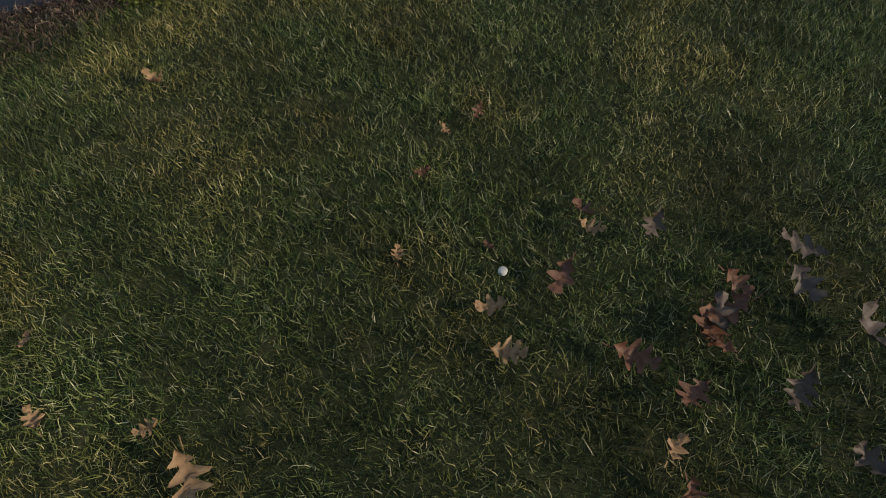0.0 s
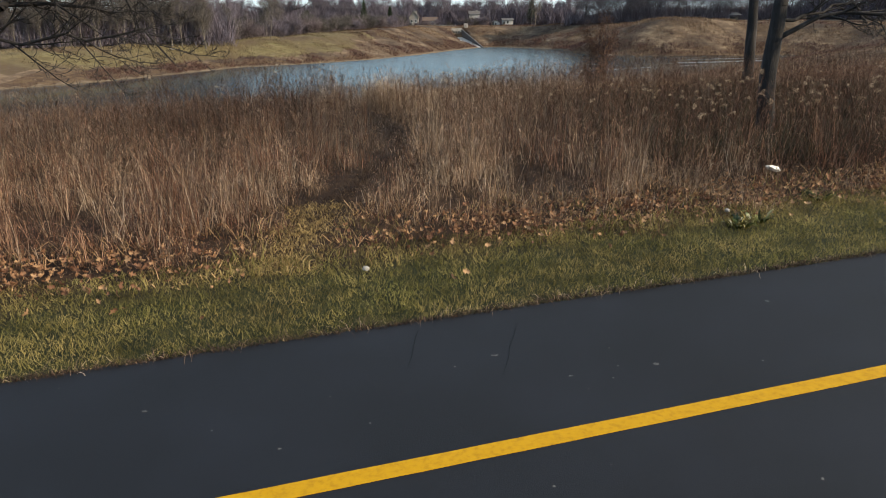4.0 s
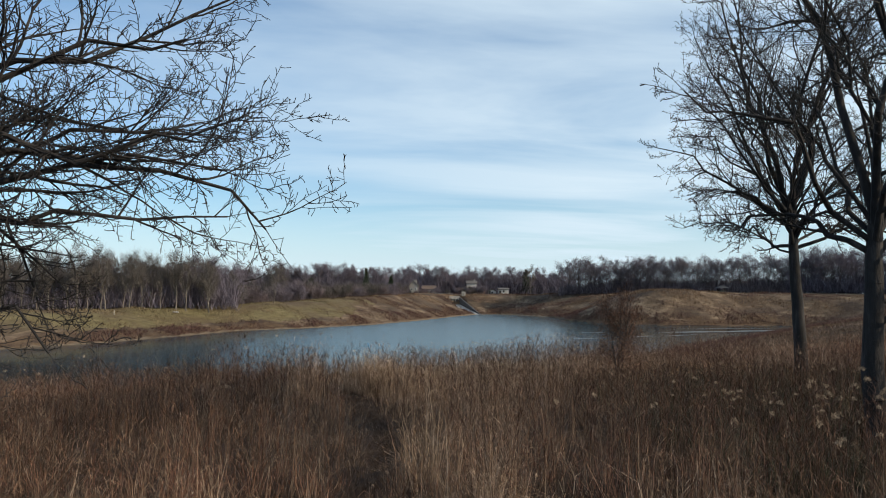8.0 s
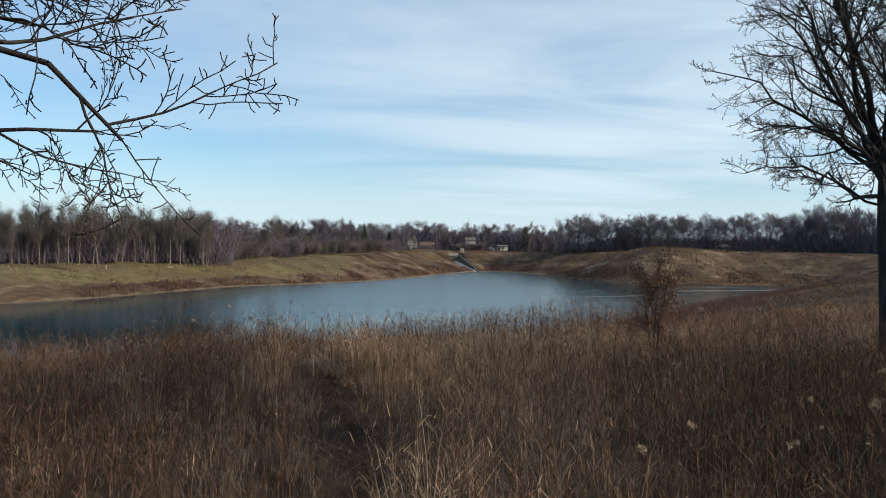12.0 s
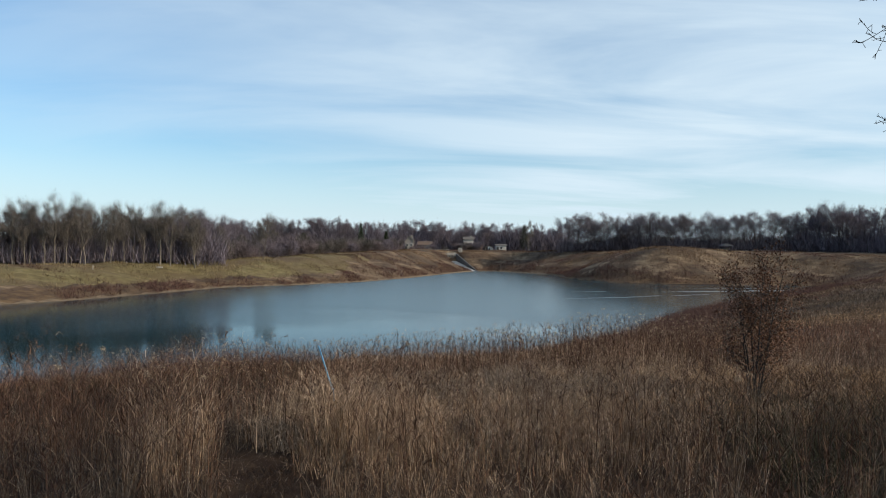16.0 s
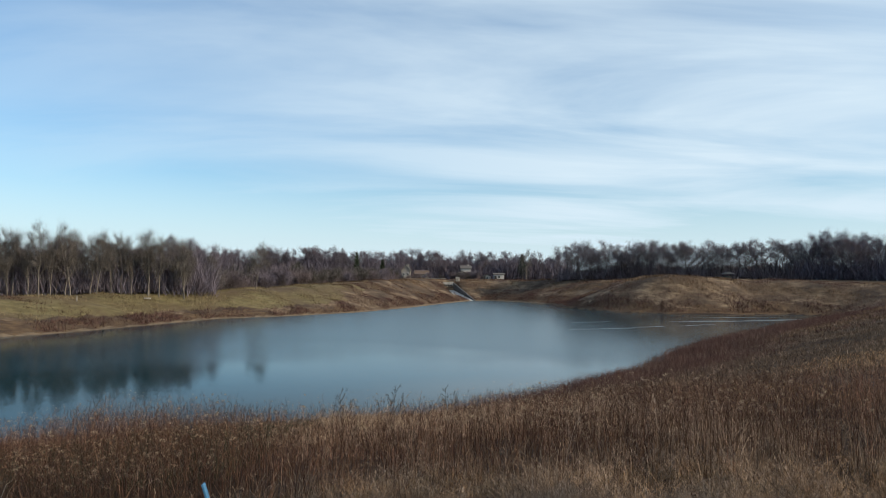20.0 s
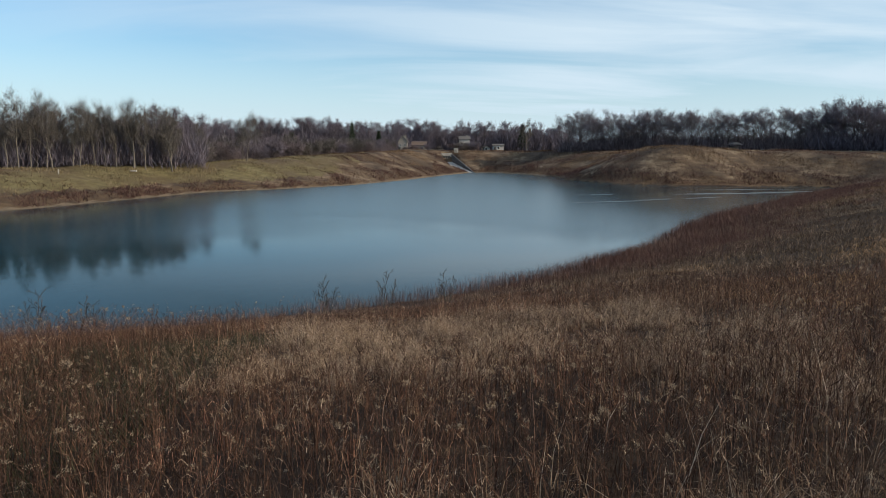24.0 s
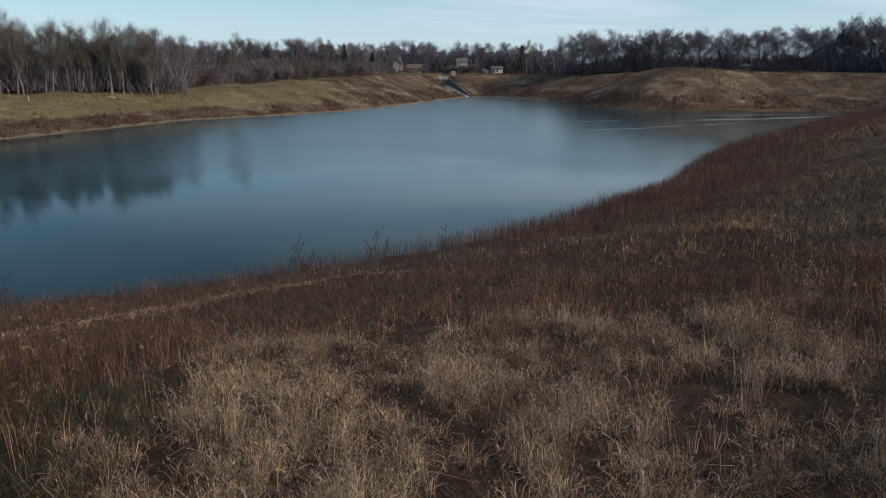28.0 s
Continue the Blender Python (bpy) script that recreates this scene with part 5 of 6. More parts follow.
def brush(name, x0, y0, x1, y1, depth, n, h, w, material, label):
    """Undergrowth of a wood's edge: many thin stems, heaped unevenly."""
    f = rng.random(n)
    nxn, nyn = (y1 - y0), -(x1 - x0)
    ln = math.hypot(nxn, nyn)
    o = rng.uniform(-0.1, 1, n) * depth
    x, y = x0 + (x1 - x0) * f - nxn / ln * o, y0 + (y1 - y0) * f - nyn / ln * o
    heap = 0.42 + 0.6 * vnoise(x, y, 5.0, 21) * (0.6 + 0.6 * vnoise(x, y, 13.0, 22))
    H = np.maximum((h[0] + (h[1] - h[0]) * rng.random(n) ** 0.6) * heap, 0.4)
    P = np.stack([x, y, ground_z(x, y) - 0.1], -1)
    P[:, 2] += H * 0.55 * rng.random(n)
    V, F = sprays(P, np.stack([rng.normal(0, 0.45, n), rng.normal(0, 0.45, n), np.ones(n)], -1), H * 0.6, rng.uniform(0.5, 1.4, n) * w)
    stuff(name, V, F, material, label, "brush")


wood(-118, 126, -50, 161, 38, 2, 5, 0.76, kinds_pale, "bare woodland tree with a pale slender trunk", "wood beyond the mown bank", vary=(0.72, 1.14), wide=1.0)
wood(-128, 132, -52, 172, 26, 1, 8, 0.7, kinds_dark, "bare dark woodland tree with a low crown", "wood beyond the mown bank")
wood(-52, 168, -40, 190, 3, 1, 6, 0.62, kinds_pale, "bare pale-barked tree at the wood's end", "wood beyond the mown bank", wide=1.1)
wood(-54, 170, -19, 258, 20, 2, 8, 0.95, kinds_shrub, "rounded leafless grey shrub behind the bank", "shrubs behind the bank", "thicket_shrub", (0.55, 1.15), 1.25)
wood(-128, 140, -54, 176, 14, 1, 5, 0.85, kinds_shrub, "rounded leafless shrub in the wood's shade", "shrubs under the wood", "thicket_shrub", (0.7, 1.2), 1.2)
wood(-150, 322, 62, 345, 44, 2, 10, 0.86, kinds_dark, "bare grey woodland tree on the skyline", "wood behind the houses", vary=(0.7, 1.12), wide=1.3)
wood(40, 330, 44, 331, 1, 1, 3, 0.85, kinds_pale, "single pale-barked tree in the dark wood", "wood behind the houses")
wood(47, 268, 84, 250, 13, 2, 6, 0.8, kinds_open, "bare dark oak on the skyline", "wood beyond the dry bank", wide=1.35)
wood(84, 250, 116, 234, 15, 1, 5, 0.78, kinds_open, "bare dark oak standing openly on the skyline", "wood beyond the dry bank", vary=(0.88, 1.1), wide=1.35)
wood(116, 234, 215, 184, 30, 2, 7, 0.92, kinds_dark, "bare dark woodland tree crowded in the wood", "wood beyond the dry bank", wide=1.2)
brush("woodland_brush_pale", -122, 128, -48, 166, 26, 46000, (4.0, 14), 0.09, M_TWIG, "grey leafless undergrowth of the wood")
wood(-30, 300, 2, 312, 12, 1, 6, 0.5, kinds_shrub, "low leafless shrub in front of the houses", "shrubs behind the bank", "thicket_shrub", (0.6, 1.1), 1.3)
wood(-25, 296, -17, 300, 5, 2, 4, 0.8, kinds_shrub, "rounded leafless shrub beside the gabled house", "shrubs behind the bank", "thicket_shrub", (0.7, 1.1), 1.3)
wood(7, 316, 18, 320, 8, 2, 4, 0.66, kinds_shrub, "leafless shrub in front of the two-storey house", "shrubs behind the bank", "thicket_shrub", (0.7, 1.1), 1.3)
brush("thicket", -58, 168, -16, 272, 22, 26000, (1.5, 6.0), 0.11, M_TWIG_MAUVE, "grey-brown leafless thicket behind the bank")
brush("skyline_brush", -150, 318, 66, 342, 40, 60000, (5, 16), 0.19, M_TWIG, "dark leafless undergrowth of the skyline wood")
brush("open_wood_brush", 44, 267, 118, 230, 18, 32000, (3.0, 9.4), 0.11, M_TWIG_MAUVE, "low reddish undergrowth below the open oaks")
brush("woodland_brush_dark", 114, 233, 225, 177, 32, 52000, (3.5, 10.5), 0.15, M_TWIG, "dark leafless undergrowth of the wood")


# ---- things: lawn and verge ----
def bm_box(bm, sx, sy, sz, m, bevel=0.0):
    r = bmesh.ops.create_cube(bm, size=1, matrix=m @ Matrix.Diagonal((sx, sy, sz, 1)))
    if bevel:
        es = list({e for v in r["verts"] for e in v.link_edges})
        bmesh.ops.bevel(bm, geom=es, offset=bevel, segments=1, affect="EDGES")
    return r["verts"]


def box_bm(sx, sy, sz, m=Matrix(), bevel=0.0):
    bm = bmesh.new()
    bm_box(bm, sx, sy, sz, m, bevel)
    return bm


def leaf_arrays(length, lobes, curl, rnd, cup=0.15, fine=5):
    """An oak leaf: lobed halves on a midrib, curled along and across."""
    n = fine * lobes
    V, F = [], []
    for i in range(n + 1):
        t = i / n
        env = math.sin(math.pi * min(1, t * 1.02) ** 0.8) * 0.40 + 0.02
        lob = 0.14 + 0.86 * abs(math.sin(math.pi * lobes * t + 0.3)) ** 1.5
        w = length * env * lob
        y = length * t
        z = curl * length * (t - 0.5) ** 2 * 2
        for s in (-1, -0.5, 0, 0.5, 1):
            V.append((s * w * rnd.uniform(0.85, 1.1), y + abs(s) * length * 0.13 * lob, z + cup * abs(s) ** 1.5 * w + rnd.gauss(0, 0.004)))
    for i in range(n):
        for k in range(4):
            a = 5 * i + k
            F.append((a, a + 1, a + 6, a + 5))
    return np.array(V), np.array(F)


def stalk(V0, F0, length):
    """Adds a thin leaf stalk."""
    k = len(V0)
    V1 = np.array([(-0.002, 0, 0), (0.002, 0, 0), (0.0015, -length * 0.25, 0.006), (-0.0015, -length * 0.25, 0.006)])
    return np.concatenate([V0, V1]), np.concatenate([F0, np.array([(k, k + 1, k + 2, k + 3)])])


def leaf_mat(name, a, b_):
    return surface(name, [(0.3, a), (0.7, b_)], 35, 0.6, fine=120, bump_k=0.4, bump_d=0.003)


LEAF_TAN = leaf_mat("tan_dry_leaf", (0.13, 0.07, 0.032), (0.25, 0.15, 0.072))
LEAF_RUST = leaf_mat("rust_dry_leaf", (0.055, 0.021, 0.011), (0.115, 0.05, 0.026))
LEAF_GREY = leaf_mat("grey_dry_leaf", (0.036, 0.024, 0.017), (0.078, 0.054, 0.038))
rl = random.Random(17)
LEAVES = [(-1.08, 2.08, .10, 0), (.18, 1.86, .06, 1), (.06, 1.77, .05, 0), (-.02, 1.57, .06, 1), (.51, 1.39, .09, 1), (.53, 1.31, .09, 0), (.72, 1.32, .10, 2), (1.16, 1.22, .15, 2), (1.14, 1.09, .13, 2), (.42, 1.13, .12, 1),
          (.2, 1.03, .10, 0), (.25, .88, .11, 0), (.94, 1.1, .10, 1), (.81, .95, .15, 1), (.89, 1.0, .14, 1), (.86, .98, .13, 2), (.73, .74, .12, 1), (.6, .86, .13, 1), (1.02, .75, .12, 2), (1.26, .94, .14, 2),
          (.66, .6, .08, 0), (-.75, .67, .07, 0), (-.6, .53, .16, 0), (-1.19, .95, .06, 0)]
LEAVES2 = [(-1.08, .7, .08, 0), (1.14, .57, .1, 2), (-.09, 1.23, .06, 0), (.2, 1.25, .05, 1), (.68, .47, .09, 1), (.83, .9, .12, 1)]
KIND = ((LEAF_TAN, "tan"), (LEAF_RUST, "rust-red"), (LEAF_GREY, "grey-brown"))
for lx, ly, ln, kd in LEAVES + LEAVES2:
    Vl, Fl = stalk(*leaf_arrays(ln, rl.choice((3, 4)), rl.uniform(0.2, 0.9), rl, rl.uniform(0.1, 0.6)), ln)
    me = raw_mesh("fallen_leaf", Vl - np.array([0, ln / 2, 0]), Fl, KIND[kd][0], True)
    ob = tagged(new("fallen_leaf", me), f"curled {KIND[kd][1]} dry oak leaf lying on the lawn", "leaf", "fallen leaves on the lawn")
    up = 0.032 + 0.08 * ln
    lx, ly = lx - up * lx / 1.79, ly - up * (ly - 0.15) / 1.79
    ob.matrix_world = pose(lx, ly, float(cross_fall(lx, ly)) + up, rl.uniform(-20, 20), rl.uniform(-25, 25), rl.uniform(0, 360))

for sx, sy, sr, lab in ((0.235, 1.14, 0.016, "small white pebble in the lawn"), (-0.66, 7.3, 0.03, "pale stone on the verge"), (2.75, 8.7, 0.028, "whitish stone among fallen leaves"), (4.4, 8.05, 0.022, "small pale stone beside the path")):
    bm = bmesh.new()
    bmesh.ops.create_icosphere(bm, subdivisions=2, radius=sr)
    for vtx in bm.verts:
        vtx.co *= 1 + 0.22 * noise.noise(vtx.co / sr * 1.3 + Vector((sx, sy, 0)))
        vtx.co.z *= 0.7
    ob = part("stone", bm, M_CONCRETE, None)
    ob.matrix_world = pose(sx, sy, gz(sx, sy) + 0.045)
    tagged(ob, lab, "stone", "pale stones")

# leaf litter where the verge meets the prairie
LV, LF, off = [], [], 0
protos = [leaf_arrays(1, 3, 0.6, rl, 0.3, 3) for _ in range(6)]
small_leaf = [leaf_arrays(1, 1, 0.6, rl, 0.4, 2) for _ in range(6)]
n_l = 2300
lx, ly = scatter(n_l * 20, -8, 11, 4, 13)
lv = across(lx, ly)
dens = 0.9 * bell(lx, lv, 0.9, 7.95, 1.3, 0.35) + bell(lx, lv, -3.6, 8.0, 1.3, 0.4) + 0.65 * bell(lx, lv, 3.6, 8.0, 2.5, 0.4) + 0.16 * np.exp(-((lv - 7.9) / 0.6) ** 2)
keep = (rng.random(len(lx)) < dens) & (trail_distance(lx, ly) > 0.25)
lx, ly = lx[keep][:n_l], ly[keep][:n_l]
for a, b_ in zip(lx, ly):
    V0, F0 = protos[rl.randrange(6)]
    s = rl.uniform(0.03, 0.075)
    m4 = np.array(pose(a, b_, gz(a, b_) + rl.uniform(0.03, 0.13), rl.uniform(-75, 75), rl.uniform(-75, 75), rl.uniform(0, 360)))
    LV.append((V0 * s) @ m4[:3, :3].T + m4[:3, 3])
    LF.append(F0 + off)
    off += len(V0)
tagged(new("leaf_litter", raw_mesh("leaf_litter", np.concatenate(LV), np.concatenate(LF), M_LEAF, True)), "drift of brown oak leaves at the prairie's edge", "leaf litter", kind="stuff")

# green weeds and tussocks at the prairie's edge
x, y = scatter(26000, -7, 12, 5, 13)
v = across(x, y)
k = (v > 7.3) & (v < 8.7 + 0.3 * wave(x, y, 1.5, 0.2)) & (wave(x, y, 2.1, 0.8) + 0.25 * (x - 1) / 4 + rng.normal(0, 0.3, len(x)) > -0.1) & (trail_distance(x, y) > 0.2)
P = np.stack([x[k], y[k], ground_z(x[k], y[k]) - 0.02], -1)
m = len(P)
V, F, _ = blades(P, rng.uniform(0.05, 0.2, m), rng.uniform(0.005, 0.010, m), rng.uniform(0.3, 1, m), 2)
stuff("edge_weeds", V, F, M_VERGE, "green and yellow tussocks at the prairie's edge", "weeds")

# white plastic litter caught in the grass
bm = bmesh.new()
bmesh.ops.create_icosphere(bm, subdivisions=4, radius=0.5)
for vtx in bm.verts:
    c0 = vtx.co.copy()
    vtx.co += c0 * (0.45 * noise.noise(c0 * 2.7) + 0.22 * noise.noise(c0 * 7.0))
    vtx.co = Vector((vtx.co.x * 0.2, vtx.co.y * 0.1, vtx.co.z * 0.06))
litter = part("plastic_bag", bm, M_WHITE, None)
litter.matrix_world = pose(3.85, 10.15, gz(3.85, 10.15) + 0.12, 0, 12, 20)
tagged(litter, "crumpled white plastic bag caught in dry grass", "litter")

# pale droppings and a damp patch on the asphalt
for sx, sy, sr, stretch, mat, lb in ((-1.33, 3.22, 0.022, 1.8, M_SCUFF, "pale splash"), (-1.51, 3.15, 0.06, 1.5, M_DAMP, "dark damp patch"), (1.16, 5.63, 0.02, 1.1, M_SCUFF, "pale splash"), (2.16, 6.48, 0.017, 1.0, M_SCUFF, "pale splash"),
                                     (-1.59, 5.27, 0.012, 1.4, M_SCUFF, "pale splash"), (0.66, 5.52, 0.008, 2.0, M_SCUFF, "pale splash"), (0.26, 5.79, 0.013, 2.2, M_SCUFF, "pale splash"), (-0.4, 5.1, 0.007, 1.3, M_SCUFF, "pale splash")):
    V = [(sx, sy, float(cross_fall(sx, sy)) + 0.003)]
    for i in range(18):
        a = 2 * math.pi * i / 18
        k_ = sr * rl.uniform(0.55, 1.15)
        px_, py_ = sx + math.cos(a) * k_ * stretch, sy + math.sin(a) * k_
        V.append((px_, py_, float(cross_fall(px_, py_)) + 0.0022))
    o = new("stain", raw_mesh("stain", V, [(0, i + 1, (i + 1) % 18 + 1) for i in range(18)], mat))
    o.parent = path_ob

# low broad-leaved weeds among the fallen leaves
for wx, wy, cnt in ((2.7, 8.3, 26), (2.95, 8.42, 16), (3.9, 9.15, 18)):
    a = rng.uniform(0, 6.283, cnt)
    r_ = 0.03 + 0.08 * rng.random(cnt)
    bx_, by_ = wx + r_ * np.cos(a), wy + r_ * np.sin(a)
    V, F, _ = blades(np.stack([bx_, by_, ground_z(bx_, by_)], -1), rng.uniform(0.08, 0.17, cnt), rng.uniform(0.025, 0.05, cnt), rng.uniform(0.5, 1.1, cnt), 3, a, 1.5, rng.uniform(0.1, 0.5, cnt))
    plant = tagged(new("broadleaf_weed", raw_mesh("broadleaf_weed", V, F, M_LAWN)), "low dark green broad-leaved weed among dry leaves", "weed", "weeds along the verge")

# hairline cracks in the asphalt
for cu, cv, ang, ln in ((2.0, 5.55, 62, 0.7), (1.45, 5.75, 70, 0.5)):
    V, Fq = [], []
    p0 = ux * cu + uy * cv
    d0 = ux * math.cos(radians(ang)) + uy * math.sin(radians(ang))
    s0 = Vector((-d0.y, d0.x, 0))
    for i in range(25):
        q = p0 + d0 * (ln * (i / 24 - 0.5)) + s0 * (rl.gauss(0, 0.003) + 0.004 * math.sin(i * 0.4 + cu))
        w = 0.0007 * math.sin(math.pi * (i + 0.5) / 25) + 0.0008
        for s in (-1, 1):
            e = q + s0 * s * w
            V.append((e.x, e.y, float(cross_fall(e.x, e.y)) + 0.002))
        if i:
            Fq.append((2 * i - 2, 2 * i - 1, 2 * i + 1, 2 * i))
    o = new("crack", raw_mesh("crack", V, Fq, M_CRACK))
    o.parent = path_ob

# ---- things: prairie ----
# blue marker stake, split and bent
stake = tagged(new("marker_stake"), "leaning blue plastic marker stake in pale grass", "stake")


def slat(name, a, b_, w, th, material, parent):
    a, b_ = Vector(a), Vector(b_)
    bm = bmesh.new()
    m = Matrix.Translation((a + b_) / 2) @ (b_ - a).to_track_quat("Z", "Y").to_matrix().to_4x4()
    bm_box(bm, w, th, (b_ - a).length, m, min(w, th) * 0.2)
    return part(name, bm, material, parent)


slat("lower_piece", (-1.47, 20.16, -0.6), (-1.56, 20.13, 0.34), 0.046, 0.016, M_BLUE, stake)
slat("upper_piece", (-1.545, 20.12, 0.26), (-1.74, 20.1, 0.86), 0.05, 0.016, M_BLUE, stake)

# brown-leaved sapling
sap = tagged(new("sapling"), "young oak sapling holding small dead brown leaves", "shrub")
rs = random.Random(29)
SAP = dict(steps=[7, 4, 3], wobble=[0.05, 0.14, 0.2], lift=[0.06, 0.06, 0.03], taper=[0.8, 0.8, 0.8], kids=[1, 9, 3], angle=[(0, 0), (30, 60), (30, 60)], ratio=[1, 0.34, 0.45], thin=[1, 0.6, 0.6], rmin=0.0035)
SAP["from"] = [0.18, 0.2, 0.2]
tip_list = []
for i in range(6):
    out = []
    a = i * 1.05 + rs.uniform(-0.3, 0.3)
    tilt = 0.04 + 0.12 * rs.random()
    grow(out, Vector((0.05 * math.cos(a), 0.05 * math.sin(a), -0.1)), Vector((tilt * math.cos(a), tilt * math.sin(a), 1)).normalized(), rs.uniform(1.4, 2.0), 0.016, 0, rs, SAP)
    stem = new("stem", mesh_of("stem", out, (6, 4, 3, 3, 3), M_BARK_FAR))
    stem.parent = sap
    tip_list += [o[2] for o in out if o[0] >= 1] + [o[2] for o in out if o[0] == 0][4:]
LV, LF, off = [], [], 0
for p in tip_list:
    for _ in range(9):
        if rs.random() < 0.75:
            V0, F0 = small_leaf[rs.randrange(6)]
            s = rs.uniform(0.022, 0.045)
            m4 = np.array(pose(p[0] + rs.gauss(0, 0.06), p[1] + rs.gauss(0, 0.06), p[2] + rs.gauss(0, 0.08), rs.uniform(-180, 0), rs.uniform(-40, 40), rs.uniform(0, 360)))
            LV.append((V0[::1] * s) @ m4[:3, :3].T + m4[:3, 3]); LF.append(F0 + off); off += len(V0)
M_DEAD = blade_mat("dead_brown_leaf", [(0.0, (0.075, 0.0348, 0.0225)), (0.6, (0.143, 0.0725, 0.045)), (1.0, (0.255, 0.145, 0.09))], None, 1, 0.8, 0.15)
o = new("foliage", raw_mesh("foliage", np.concatenate(LV), np.concatenate(LF), M_DEAD, True))
o.parent = sap
sap.location = (4.02, 21.1, gz(4.02, 21.1))

# ---- things: far bank ----
M_SLATE = surface("dark_grey_concrete", [(0.3, (0.05, 0.05, 0.052)), (0.7, (0.11, 0.11, 0.11))], 1, 0.85, fine=8, bump_d=0.03)
M_SPILL = surface("pale_concrete", [(0.3, (0.3, 0.29, 0.27)), (0.7, (0.5, 0.48, 0.45))], 0.7, 0.85, fine=8, bump_d=0.03)
spill = tagged(new("spillway"), "concrete spillway chute with dark side walls in the bank", "spillway")


def slab(pts, th):
    """A thick plate over four corners."""
    bm = bmesh.new()
    up = [bm.verts.new(p) for p in pts]
    dn = [bm.verts.new((p[0], p[1], p[2] - th)) for p in pts]
    bm.faces.new(up)
    bm.faces.new(dn[::-1])
    for i in range(4):
        j = (i + 1) % 4
        bm.faces.new((up[i], dn[i], dn[j], up[j]))
    return bm


A0, A1, B0, B1 = Vector((5.9, 265.5, -6.1)), Vector((13.9, 265.5, -6.1)), Vector((2.0, 284, -2.5)), Vector((6.6, 284, -2.5))
part("chute_floor", slab([A0, A1, B1, B0], 0.5), M_SPILL, spill)
up_v = Vector((0, 0, 1))
for lo, hi, nm, mat, top in ((A0, B0, "side_wall", M_CONCRETE, (0.25, 1.6)), (A1, B1, "side_wall", M_SLATE, (0.15, 2.8))):
    w = Vector((0.45, 0, 0))
    bm = bmesh.new()
    c8 = [lo - up_v * 0.8, lo - up_v * 0.8 + w, hi - up_v * 0.8 + w, hi - up_v * 0.8, lo + up_v * top[0], lo + up_v * top[0] + w, hi + up_v * top[1] + w, hi + up_v * top[1]]
    vs = [bm.verts.new(p) for p in c8]
    for f in ((3, 2, 1, 0), (4, 5, 6, 7), (0, 1, 5, 4), (1, 2, 6, 5), (2, 3, 7, 6), (3, 0, 4, 7)):
        bm.faces.new([vs[i] for i in f])
    part(nm, bm, mat, spill)
part("headwall", box_bm(4.6, 0.5, 3.2, pose(4.5, 284.4, -0.95), 0.04), M_CONCRETE, spill)
part("outlet_grate", box_bm(3.2, 0.25, 2.2, pose(4.4, 284.1, -1.5), 0.03), M_DARK, spill)
for i in range(5):
    part("grate_bar", box_bm(0.12, 0.12, 2.3, pose(3.1 + i * 0.65, 283.9, -1.45)), M_CONCRETE, spill)
deck = tagged(new("footbridge"), "pale concrete footbridge with a rail above the spillway", "bridge")
part("deck", box_bm(9.5, 1.6, 0.45, pose(-0.6, 285.6, 0.72), 0.05), M_CONCRETE, deck)
for i in range(7):
    part("rail_post", box_bm(0.09, 0.09, 1.0, pose(-4.7 + i * 1.4, 285.0, 1.4)), M_CONCRETE, deck)
part("handrail", box_bm(8.8, 0.1, 0.1, pose(-0.5, 285.0, 1.88), 0.02), M_CONCRETE, deck)
kiosk = tagged(new("control_box"), "small pale square control box beside the spillway", "utility box")
part("body", box_bm(1.5, 1.3, 2.1, pose(8.4, 286, 1.35), 0.05), M_CONCRETE, kiosk)
part("cap", box_bm(1.75, 1.55, 0.18, pose(8.4, 286, 2.5), 0.04), M_CONCRETE, kiosk)
part("door", box_bm(0.7, 0.06, 1.5, pose(8.3, 285.33, 1.2), 0.01), M_WALL, kiosk)


